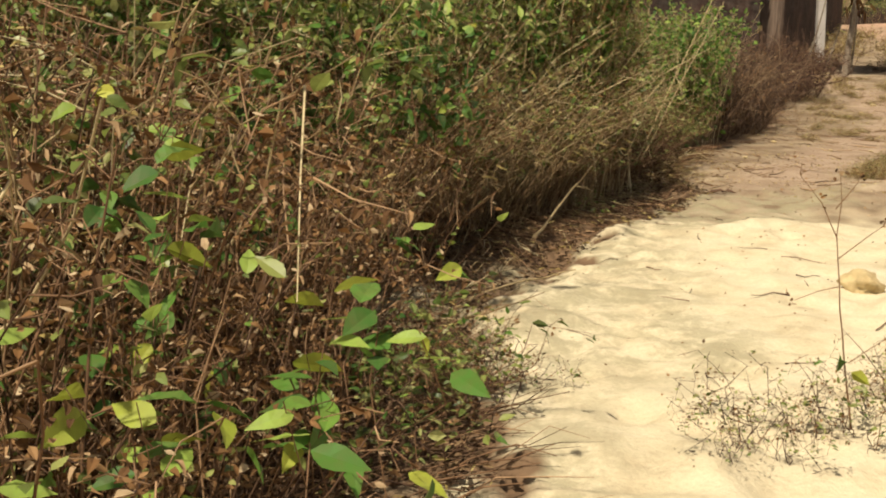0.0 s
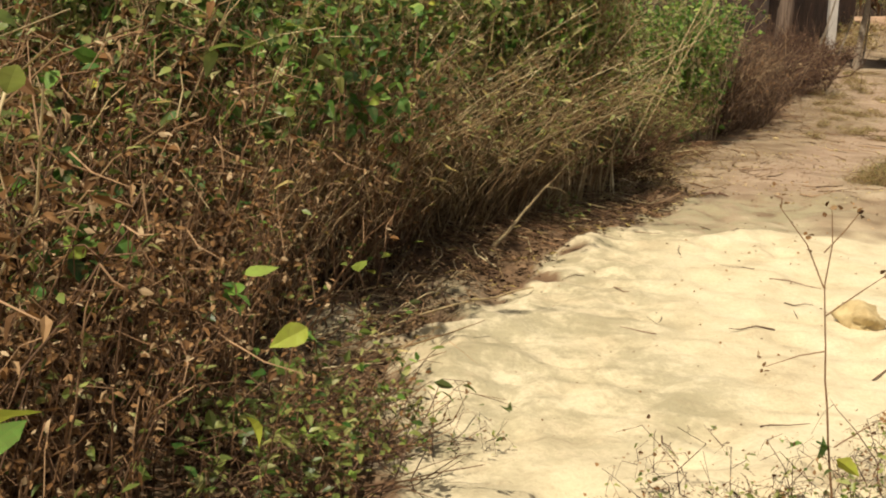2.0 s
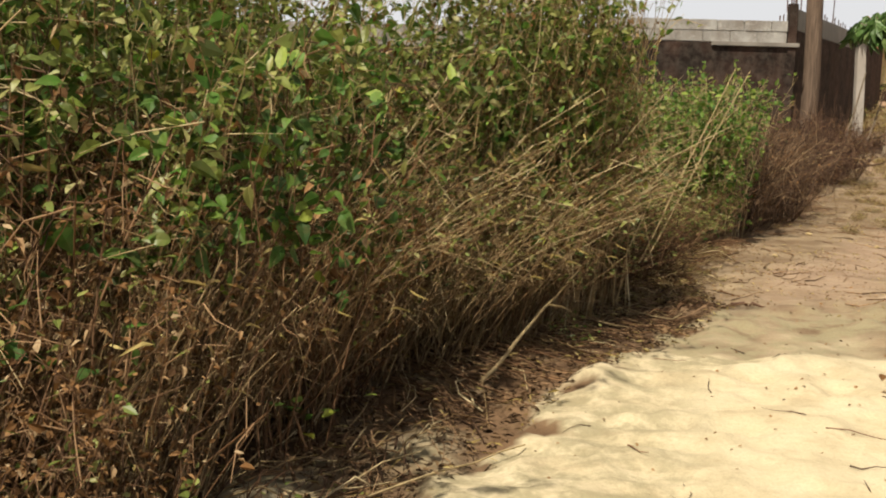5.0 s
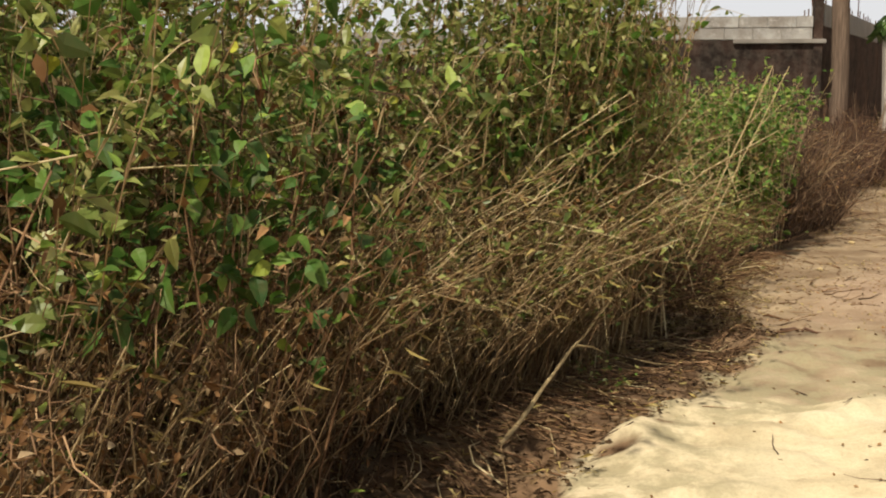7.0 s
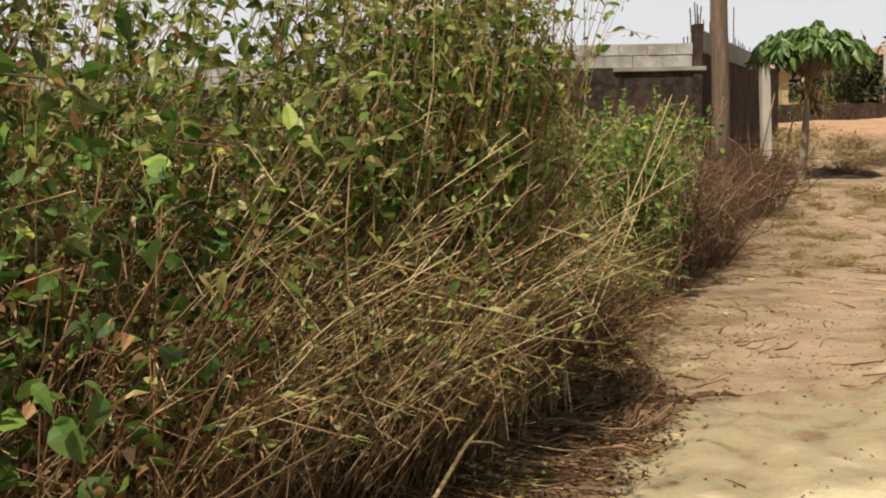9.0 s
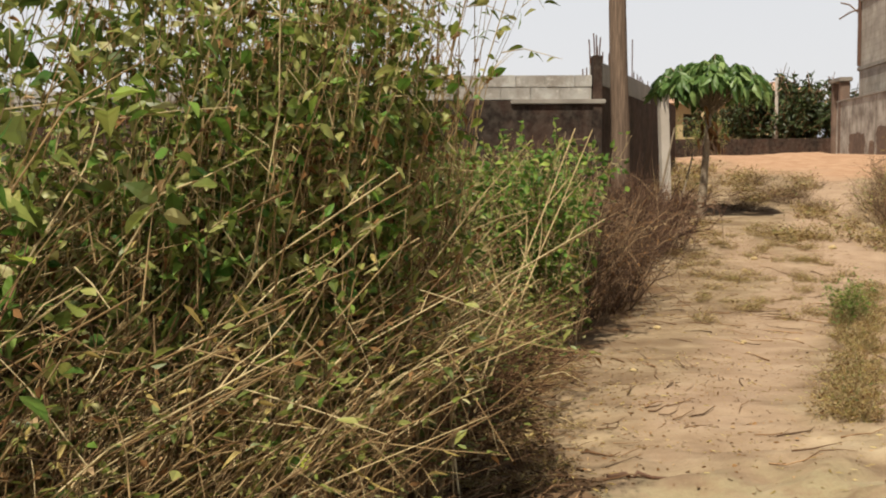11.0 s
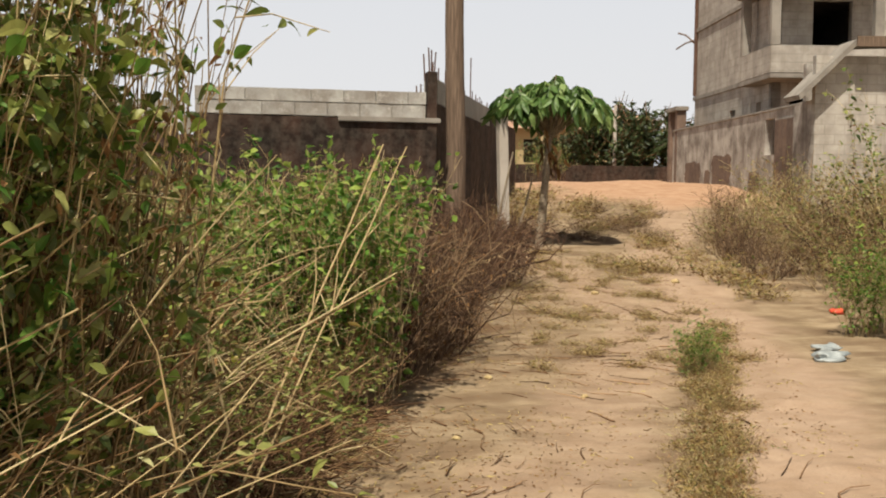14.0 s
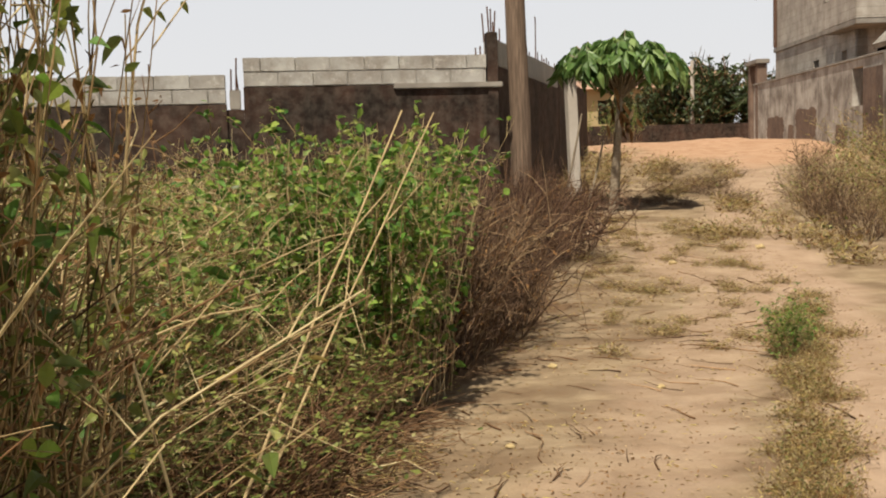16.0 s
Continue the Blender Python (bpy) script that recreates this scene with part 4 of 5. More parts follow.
# the dead weeds beside the start of the path
for x, y, off in rows_of(1.6, 7.0, 0.33, -0.05, -2.2, 0.35):
    plant("dry", x, y, prng.uniform(0.85, 1.1) * (0.85 if off > -0.2 else 1.1 + 0.16 * min(-off, 1.8)), group="weeds along the path")
for x, y, off in rows_of(2.0, 4.8, 0.7, -1.0, -2.8, 0.7):
    plant("low", x, y, prng.uniform(1.15, 1.35), group="weeds along the path")
for x, y, off in rows_of(4.7, 8.3, 0.3, -0.12, -0.85, 0.27):
    plant("gold", x, y, prng.uniform(0.9, 1.1), turn=prng.uniform(-100, 70), group="weeds along the path")
for x, y, off in rows_of(3.0, 5.0, 0.5, -1.1, -2.6, 0.5):
    plant("leafy", x, y, prng.uniform(0.7, 0.85), turn=prng.uniform(0, 360), tall=prng.uniform(0.66, 0.78), group="weeds along the path")
# tall leafy weeds that lean out over the path
for x, y, off in rows_of(5.0, 8.2, 0.42, -0.42, -3.4, 0.45):
    plant("leafy", x - (0.22 if y > 6.8 else 0.05), y, prng.uniform(0.9, 1.05), turn=prng.uniform(0, 360) if off > -0.6 else None, tall=prng.uniform(1.12, 1.34), group="weeds along the path")
for x, y in ((0.0, 8.0), (0.15, 8.2), (0.3, 8.4), (0.1, 8.5), (0.35, 8.6), (0.45, 8.75), (0.25, 8.8), (0.5, 8.95), (-0.1, 8.3), (0.3, 9.05), (-0.2, 7.9), (0.05, 8.75), (0.4, 8.5), (-0.15, 8.6), (0.1, 9.0)):
    plant("over", x - 0.1, y, prng.uniform(0.92, 1.0), turn=prng.uniform(-18, 18), tall=prng.uniform(1.2, 1.36), group="weeds along the path")
# the hedge of arching straw stems
for x, y, off in rows_of(6.7, 12.3, 0.3, -0.36, -2.0, 0.34):
    tall = float(np.interp(y, [6.7, 8.0, 9.5, 11.0, 12.3], [1.0, 1.08, 1.0, 0.92, 0.8])) * (0.9 if off > -0.4 else 1.05)
    plant("thatch" if y > 8.5 and prng.random() < (0.8 if y < 9.4 else 0.5) else "straw", x - (0.42 if y > 9.4 else 0.22), y, prng.uniform(0.85, 1.05), turn=prng.uniform(-40, 35), tall=tall * prng.uniform(0.88, 1.1), group="weeds along the path")
for x, y, off in rows_of(6.0, 8.8, 0.26, -0.3, -0.62, 0.3):
    plant("straw", x - 0.12, y, prng.uniform(0.65, 0.8), turn=prng.uniform(-50, 60), tall=prng.uniform(0.72, 0.95), group="weeds along the path")
for x, y in ((0.42, 8.7), (0.5, 8.95), (0.6, 9.1), (0.3, 8.85), (0.68, 9.25), (0.45, 9.2)):
    plant("cane", x, y, 1.0, turn=prng.uniform(0, 360), tall=prng.uniform(0.95, 1.12), group="weeds along the path")
for x, y, off in rows_of(8.2, 12.3, 0.34, -0.24, -0.6, 0.32):
    plant("thatch", x, y, prng.uniform(0.75, 0.95), tall=prng.uniform(0.4, 0.62), group="weeds along the path")
for x, y, off in rows_of(8.3, 12.0, 0.5, -0.75, -1.7, 0.45):
    plant("leafy", x, y, prng.uniform(0.7, 0.85), turn=prng.uniform(0, 360), tall=prng.uniform(0.6, 0.76), group="weeds along the path")
for x, y in ((0.5, 9.3), (0.7, 9.7), (0.35, 9.1), (0.85, 10.6), (0.25, 9.6), (0.55, 10.2), (0.1, 9.0), (0.35, 10.6), (0.75, 11.3)):
    plant("stalk", x, y, prng.uniform(0.85, 1.0), turn=prng.uniform(0, 360), group="bare stalks")
for x, y in ((0.3, 8.6), (0.45, 8.8), (0.55, 9.0), (0.2, 8.9), (0.05, 8.6), (-0.1, 8.9), (0.3, 9.2)):
    plant("thatch", x - 0.4, y, 0.9, tall=prng.uniform(1.1, 1.25), group="weeds along the path")
# the green shrub, the dead bush and the brush pile past it
for x, y in ((1.5, 12.85), (1.65, 13.3), (1.4, 13.4), (1.8, 13.8), (1.5, 14.0), (1.95, 14.2), (1.2, 13.1), (1.1, 14.0), (1.7, 14.6), (1.35, 12.75), (1.55, 12.7), (1.75, 13.05), (1.9, 13.5), (1.05, 13.5)):
    plant("green", x, y, prng.uniform(0.9, 1.1), turn=prng.uniform(0, 360), tall=prng.uniform(1.08, 1.22))
for x, y in ((2.2, 14.0), (2.35, 14.3), (2.5, 14.5), (2.75, 15.0), (2.4, 15.2), (3.0, 15.6), (2.7, 15.8), (3.2, 16.2), (2.3, 15.9), (2.9, 16.6), (3.3, 17.0), (2.9, 15.2), (2.55, 15.5), (2.8, 16.1), (2.45, 14.8)):
    plant("deadbush", x - 0.2, y, prng.uniform(0.72, 0.92), turn=prng.uniform(0, 360), tall=prng.uniform(1.0, 1.2))
for x, y in ((3.9, 18.3), (4.3, 18.9), (4.0, 19.2), (4.5, 19.8), (3.6, 18.8), (4.1, 20.2), (4.6, 20.3), (3.7, 17.8), (4.6, 19.3), (4.2, 19.6), (3.8, 19.6), (4.45, 19.0), (4.0, 18.7)):
    plant("brush", x - 0.28, y, prng.uniform(0.5, 0.65), turn=prng.uniform(0, 360), tall=prng.uniform(0.95, 1.25))
# the overgrown plot behind
for x, y, off in rows_of(11.0, 20.8, 0.62, -1.5, -7.5, 0.66):
    plant("low", x, y, prng.uniform(0.95, 1.3), tall=prng.uniform(0.85, 1.15), turn=prng.uniform(0, 360), group="weeds on the plot")
for x, y, off in rows_of(6.6, 11.0, 0.8, -2.1, -6.0, 0.85):
    plant("low", x, y, prng.uniform(1.1, 1.4), turn=prng.uniform(0, 360), group="weeds on the plot")
for x, y in ((0.5, 13.0), (0.9, 14.6), (-0.4, 14.0), (0.2, 15.6), (1.4, 16.0), (2.0, 17.4), (0.8, 12.2), (2.6, 18.2)):
    plant("green", x, y, 0.9, tall=0.85)
# broad-leaved vines and sprigs
for x, y, s in ((-0.75, 6.6, 1.1), (-0.6, 7.2, 1.1), (-0.8, 7.0, 1.2), (-0.5, 7.6, 1.1), (-0.7, 7.6, 1.2), (-1.05, 3.4, 1.0), (-1.1, 4.4, 1.1), (-0.95, 2.4, 1.0)):
    plant("broad", x, y, s, turn=prng.uniform(-40, 40))
for x, y, z in ((-0.68, 2.0, 1.25), (-0.27, 2.95, 0.86), (-0.6, 1.62, 0.9), (-0.56, 1.6, 0.82), (-0.76, 1.6, 1.0), (0.2, 7.9, 1.0), (0.3, 8.3, 1.15), (-0.5, 5.6, 0.3), (0.6, 9.9, 1.2), (0.35, 8.7, 0.35), (0.9, 10.8, 1.25)):
    plant("sprig", x, y, 1.0, turn=prng.uniform(-60, 60), tall=z, group="green sprigs")
for x, y, z in ((-0.42, 1.84, 0.95), (-0.37, 1.88, 0.97), (-0.33, 1.82, 0.92), (-0.55, 1.36, 0.95), (-0.5, 1.42, 0.9), (-0.72, 2.1, 1.15)):
    plant("sprig", x, y, 1.15, turn=prng.uniform(0, 360), tall=z, group="green sprigs")
for x, y, s in ((-0.62, 5.5, 1.0), (-0.7, 5.8, 1.05), (-0.55, 6.0, 1.0), (-0.8, 5.3, 1.05), (-0.6, 6.3, 1.05), (-0.85, 5.7, 1.1)):
    plant("broad", x, y, s, turn=prng.uniform(-40, 40), tall=s * 1.2)
# the far side of the path
for x, y, s in ((9.3, 23.6, 1.0), (8.6, 22.0, 0.9), (8.2, 20.6, 0.85), (8.0, 19.4, 0.8), (9.2, 21.5, 1.1), (9.0, 20.2, 1.1), (8.8, 19.2, 1.15), (9.9, 22.6, 1.2), (9.8, 20.8, 1.3), (9.6, 19.4, 1.4), (8.3, 18.3, 0.9), (9.2, 18.2, 1.3), (10.5, 20.0, 1.7), (10.2, 18.6, 1.8), (11.0, 21.5, 1.6), (10.6, 23.6, 1.2), (11.4, 25.2, 1.2), (10.4, 25.0, 0.9), (7.9, 17.2, 0.8), (8.6, 17.0, 1.1), (9.4, 17.0, 1.5), (12.0, 23.0, 1.6), (12.4, 27.0, 1.3), (11.6, 28.0, 1.0)):
    plant("deadbush" if prng.random() < 0.35 else "low", x, y, s * prng.uniform(0.95, 1.1) * (0.7 if x - 0.4 * (y - 20) < 9.2 else 0.85), turn=prng.uniform(0, 360), group="bushes across the path")
for x, y in ((9.6, 21.2), (9.0, 22.6), (8.5, 21.2), (8.4, 19.8), (8.9, 18.6), (9.6, 18.4), (10.4, 22.4), (10.0, 24.0), (11.0, 26.4), (9.5, 19.9)):
    plant("deadbush", x, y, prng.uniform(1.1, 1.5) * (0.5 if x - 0.4 * (y - 20) < 9.2 else 0.8), turn=prng.uniform(0, 360), group="bushes across the path")
for x, y in ((9.3, 18.0), (9.8, 18.9), (10.2, 19.8), (9.6, 19.6), (10.6, 18.4), (10.8, 19.4), (9.0, 17.4), (9.9, 17.6), (10.9, 20.6), (10.2, 20.8), (11.6, 19.8), (11.4, 18.4)):
    plant("low" if prng.random() < 0.6 else "leafy", x, y, prng.uniform(1.25, 1.5), turn=prng.uniform(0, 360), tall=prng.uniform(1.1, 1.5), group="bushes across the path")
for x, y, s in ((6.95, 15.6, 0.7), (7.2, 15.3, 0.66), (7.4, 15.9, 0.75)):
    plant("green", x, y, s)
for x, y, s in ((6.4, 20.1, 1.3), (6.7, 20.4, 1.3), (6.9, 20.2, 1.1), (6.55, 20.6, 1.0), (7.9, 22.8, 1.4), (8.1, 23.4, 1.4), (7.4, 24.6, 1.2), (7.9, 25.4, 1.3), (8.7, 26.2, 1.4), (9.6, 27.4, 1.4), (8.2, 27.2, 1.2), (6.9, 27.5, 1.4), (7.5, 28.6, 1.4), (8.9, 28.8, 1.3), (10.2, 29.2, 1.3), (7.8, 21.4, 1.5), (7.5, 20.0, 1.6), (7.4, 19.0, 1.5), (7.2, 18.0, 1.4), (6.2, 24.6, 1.5), (5.9, 26.2, 1.6), (5.6, 24.4, 1.6), (5.3, 23.3, 1.6), (6.6, 28.0, 1.8), (7.2, 27.0, 1.7), (7.0, 29.5, 1.9), (8.0, 30.0, 1.8), (8.4, 28.4, 1.7), (7.6, 31.0, 2.0), (8.6, 31.5, 1.8), (6.4, 26.6, 1.6), (9.2, 30.2, 1.5), (5.0, 22.4, 1.4), (5.5, 25.6, 1.7)):
    plant("tuft", x, y, s, turn=prng.uniform(0, 360), group="grass tufts")
for i in range(100):
    k = prng.random()
    x, y = 3.0 + 2.6 * k + prng.normal() * 0.07, 10.45 + 5.55 * k + prng.normal() * 0.1
    plant("tuft", x, y, prng.uniform(0.32, 0.6), turn=prng.uniform(0, 360), tall=prng.uniform(0.3, 0.75), group="grass tufts")
for i in range(40):
    y = prng.uniform(9.8, 15.0)
    plant("tuft", 3.25 + (y - 10) * 0.56 + abs(prng.normal()) * 0.5 + 1.15, y, prng.uniform(0.6, 1.0), turn=prng.uniform(0, 360), tall=prng.uniform(0.4, 0.8), group="grass tufts")
plant("green", 4.45, 13.85, 0.42, turn=10, tall=0.34)
plant("green", 4.6, 14.0, 0.34, turn=70, tall=0.28)
for i in range(80):
    y = prng.uniform(14.2, 23)
    plant("tuft", float(edge_x(y)) + prng.uniform(0.9, 2.9), y, prng.uniform(0.35, 0.7), turn=prng.uniform(0, 360), tall=prng.uniform(0.3, 0.6), group="grass tufts")
for i in range(13):
    y = prng.uniform(23.5, 29.5)
    plant("deadbush", prng.uniform(6.6, 8.2) + (y - 23.5) * 0.42, y, prng.uniform(0.4, 0.7), turn=prng.uniform(0, 360), tall=prng.uniform(0.15, 0.34), group="bushes across the path")
for i in range(16):
    y = prng.uniform(8.3, 12.4)
    plant("tuft", float(edge_x(y)) + prng.uniform(0.05, 0.55), y, prng.uniform(0.4, 0.7), turn=prng.uniform(0, 360), tall=prng.uniform(0.2, 0.45), group="grass tufts")
for x, y, s in ((0.62, 3.35, 0.9), (0.74, 3.55, 1.0), (0.9, 3.5, 0.9), (0.82, 3.3, 0.8), (1.05, 3.6, 0.9), (1.2, 3.75, 1.0), (0.55, 3.2, 0.7), (-0.2, 3.5, 1.1), (-0.1, 3.7, 1.2), (-0.25, 3.9, 1.2), (-0.35, 3.3, 1.3), (0.0, 4.0, 0.9), (-0.3, 4.3, 0.9), (-0.45, 3.8, 1.2), (1.25, 3.95, 0.8), (-0.42, 4.9, 0.9), (-0.5, 3.0, 1.3), (-0.3, 5.2, 0.6)):
    plant("roadside", x, y, s, turn=prng.uniform(0, 360), group="herbs by the sand")
for x, y, s in ((-0.3, 3.4, 1.0), (-0.34, 3.6, 1.0), (-0.38, 3.7, 1.1), (-0.2, 3.95, 0.9), (-0.5, 3.45, 1.1), (-0.28, 3.85, 0.7), (-0.55, 3.1, 1.2), (-0.4, 4.2, 0.9), (-0.62, 3.8, 1.1), (0.4, 7.9, 0.6), (1.05, 3.5, 0.7)):
    plant("herb", x, y, s, turn=prng.uniform(0, 360), group="herbs by the sand")
# trees behind the far wall
for x, y, s in ((16.6, 51.5, 1.0), (17.6, 51.0, 1.1), (18.6, 50.6, 1.15), (19.8, 51.6, 1.2), (21.0, 51, 1.1), (15.4, 52, 0.8), (22.2, 52, 1.1), (19.2, 52.6, 1.25)):
    plant("fartree", x, y, s, turn=prng.uniform(0, 360), group="trees behind the far wall")


def palm(x, y, trunk, reach, label, seed, fronds=22):
    r = np.random.default_rng(seed)
    t = thing("palm_tree", pose(x, y, gz(x, y) - 0.05), label, "tree")
    v, f = tubes([[(0, 0, 0), (0.03, 0, trunk * 0.5), (0.05, 0.02, trunk)]], [[0.2, 0.17, 0.15]], 10)
    child("trunk", mesh_of("trunk", v, f, BARK, True), t, "rough grey-brown trunk")
    for i in range(fronds):
        a, up = 2.4 * i + r.uniform(-0.3, 0.3), r.uniform(0.15, 1.25)
        out, k = np.array([math.cos(a), math.sin(a), 0.0]), np.linspace(0, 1, 9)[:, None]
        rib = np.array([0.05, 0.02, trunk]) + out * reach * k * math.cos(up * 0.7) + np.array([0, 0, 1.0]) * reach * (k * math.sin(up) - 0.75 * k * k)
        s = np.repeat(np.linspace(0.12, 1.0, 26), 2)
        at = np.column_stack([np.interp(s, k[:, 0], rib[:, c]) for c in range(3)])
        side = np.array([-out[1], out[0], 0.0]) * np.where(np.arange(52) % 2, 1, -1)[:, None]
        size = reach * 0.38 * np.sin(0.3 + 2.5 * s)
        v1, f1 = leaf_blades(at, side + out * 0.8 + np.array([0, 0, -0.35]) + r.normal(size=(52, 3)) * 0.08, size, 0.055, r, 0.5)
        frond = child("frond", blades_mesh("frond", [(v1, f1)], DARK_LEAF), t)
        v1, f1 = tubes([rib], [np.linspace(0.035, 0.008, 9)], 4)
        child("rib", mesh_of("rib", v1, f1, BARK, True), frond)
    return t


palm(20.6, 49.4, 2.1, 1.9, "dark green palm with arching fronds behind the wall", 11)
for x, y, s in ((13.8, 46.3, 0.9), (12.9, 46.4, 0.8), (11.8, 46.3, 1.0), (10.8, 45.5, 1.0)):
    plant("leafy", x, y, s, turn=prng.uniform(0, 360), group="shrubs at the end of the lane")


# ---- loose things ----
def strewn(name, label, category, points, lo, hi, slim, material, seed, lift=0.012):
    r = np.random.default_rng(seed)
    z = ground_z(points[:, 0], points[:, 1])
    p = np.column_stack([points, z + r.uniform(0.002, lift, len(points))])
    size = r.uniform(lo, hi, len(p))
    ob = new(name, blades_mesh(name, [leaf_blades(p, ways(r, len(p), 0.1, 1.0) * (1, 1, 0.15), size, size * slim, r, 0.4)], material))
    return tagged(ob, label, category, kind="stuff")


def strewn_twigs(name, label, points, lo, hi, radius, material, seed, rise=0.04):
    r = np.random.default_rng(seed)
    n = len(points)
    a, L = r.uniform(0, 2 * np.pi, n), r.uniform(lo, hi, n)
    d = np.stack([np.cos(a), np.sin(a)], 1) * L[:, None]
    side = np.stack([-np.sin(a), np.cos(a)], 1) * (L * r.normal(size=n) * 0.12)[:, None]
    line = np.zeros((n, 4, 3))
    for k, s in enumerate((0.0, 0.35, 0.7, 1.0)):
        q = points + d * s + side * math.sin(s * 3.14)
        line[:, k, :2] = q
        line[:, k, 2] = ground_z(q[:, 0], q[:, 1]) + 0.004 + r.uniform(0, rise, n) * (0.3 + s)
    rad = np.array([1.0, 0.85, 0.6, 0.35]) * r.uniform(0.5, 1.4, (n, 1)) * radius
    v, f = tubes(line, rad, 4)
    return tagged(new(name, mesh_of(name, v, f, material, True)), label, "twigs", kind="stuff")


def band(n, y0, y1, lo, hi, seed, power=1.0):
    """Places between lo and hi metres from the bush edge."""
    r = np.random.default_rng(seed)
    y = r.uniform(y0, y1, n)
    return np.column_stack([edge_x(y) + lo + (hi - lo) * r.random(n) ** power, y])


def sand_band(n, y0, y1, lo, hi, seed):
    r = np.random.default_rng(seed)
    y = r.uniform(y0, y1, n)
    e, s = edge_x(y), np.interp(y, *SAND)
    k = lo + (hi - lo) * r.random(n)
    return np.column_stack([e + (s - e) * k, y])


def off_mound(p, share=0.15):
    """Leaves the bare earth mounds at the hedge foot nearly clear."""
    m = np.maximum(np.exp(-(((p[:, 0] + 0.58) / 0.2) ** 2 + ((p[:, 1] - 5.2) / 0.42) ** 2)), np.exp(-(((p[:, 0] + 0.12) / 0.14) ** 2 + ((p[:, 1] - 6.0) / 0.3) ** 2)))
    return p[(m < 0.45) | (np.random.default_rng(5).random(len(p)) < share)]


def patchy(p, scale, seed):
    """Thins places out into drifts."""
    d = lattice(p[:, 0] * scale, p[:, 1] * scale * 1.6, seed) * 0.7 + lattice(p[:, 0] * scale * 3, p[:, 1] * scale * 3, seed + 1) * 0.3
    return p[d > 0.5 + 0.12 * np.random.default_rng(seed).normal(size=len(p))]


strewn("leaf_litter", "brown dead leaves under the hedge", "leaf litter", off_mound(sand_band(14000, 2.6, 13.0, -0.6, 1.04, 41)), 0.012, 0.045, 0.4, ROTTEN, 41, 0.05)
strewn("straw_litter", "broken straw and pale leaf bits", "leaf litter", off_mound(sand_band(1500, 2.6, 13.0, -0.5, 1.12, 42)), 0.02, 0.07, 0.16, STRAW_LEAF, 42, 0.06)
strewn_twigs("fallen_twigs", "thin fallen twigs under the hedge", sand_band(1100, 2.8, 12.8, -0.5, 0.98, 43), 0.1, 0.42, 0.0035, BROWN, 43, 0.07)
strewn_twigs("pale_twigs", "pale fallen stems under the hedge", sand_band(260, 4.5, 12.0, -0.3, 0.85, 44), 0.12, 0.45, 0.0035, STRAW, 44, 0.08)
strewn("trodden_litter", "trodden dead leaves on the bare earth", "leaf litter", patchy(band(15000, 9.2, 22.0, 0.1, 3.2, 45, 2.2), 0.9, 91), 0.012, 0.034, 0.3, DRY, 45, 0.006)
strewn("trodden_straw", "trodden straw on the bare earth", "leaf litter", patchy(band(7000, 9.0, 22.0, 0.1, 3.2, 46, 1.2), 1.1, 95), 0.015, 0.05, 0.16, STRAW_LEAF, 46, 0.006)
strewn_twigs("trodden_twigs", "brown twigs lying on the bare earth", band(260, 9.5, 20.0, 0.2, 2.8, 47, 1.6), 0.06, 0.36, 0.0042, BROWN, 47, 0.015)
_r = np.random.default_rng(48)
strewn("sand_debris", "small dark bits scattered on the sand", "debris", np.column_stack([_r.uniform(0.2, 2.6, 320), _r.uniform(3.0, 10.5, 320)]), 0.008, 0.03, 0.6, DRY, 48, 0.008)
strewn("path_debris", "leaf bits scattered on the track", "debris", np.column_stack([_r.uniform(2.0, 7.0, 110), _r.uniform(10.5, 20, 110)]), 0.006, 0.018, 0.6, DRY, 49, 0.008)
strewn_twigs("sand_twigs", "thin twigs lying on the sand", np.column_stack([_r.uniform(0.3, 2.2, 26), _r.uniform(3.2, 9.5, 26)]), 0.06, 0.28, 0.003, TWIG, 50, 0.01)


def lump(name, label, category, x, y, size, material, seed, detail=3, rough=0.35, sink=0.3):
    r = np.random.default_rng(seed)
    bm = bmesh.new()
    bmesh.ops.create_icosphere(bm, subdivisions=detail, radius=1.0)
    off = Vector(r.uniform(0, 50, 3))
    for v in bm.verts:
        k = 1 + rough * noise.noise(v.co * 1.3 + off) + 0.4 * rough * noise.noise(v.co * 3.7 + off)
        v.co = Vector((v.co.x * size[0] * k, v.co.y * size[1] * k, v.co.z * size[2] * k))
    me = bpy.data.meshes.new(name)
    for f in bm.faces:
        f.smooth = True
    bm.to_mesh(me)
    bm.free()
    me.materials.append(material)
    ob = new(name, me)
    ob.matrix_basis = pose(x, y, gz(x, y) + size[2] * (1 - 2 * sink), 0, 0, r.uniform(0, 360))
    return tagged(ob, label, category)


lump("stone", "ochre stone half sunk in the sand", "stone", 1.68, 5.75, (0.11, 0.085, 0.065), STONE, 64, 3, 0.6)
for x, y, s in ((4.0, 15.0, 0.03), (3.4, 13.3, 0.025), (4.9, 17.6, 0.035), (2.9, 14.0, 0.03), (5.3, 18.4, 0.04), (6.6, 19.1, 0.05), (2.2, 12.0, 0.02), (7.0, 24.8, 0.05)):
    lump("stone", "small pale stone on the earth", "stone", x, y, (s * 1.3, s, s * 0.7), STONE, int(x * 100), 2)
lump("plastic_sheet", "crumpled pale plastic scrap beside the track", "rubbish", 5.95, 14.5, (0.2, 0.12, 0.05), PLASTIC, 71, 3, 0.9, 0.15)
lump("plastic_sheet", "small crumpled pale plastic scrap", "rubbish", 6.2, 14.9, (0.12, 0.09, 0.04), PLASTIC, 72, 3, 0.9, 0.15)
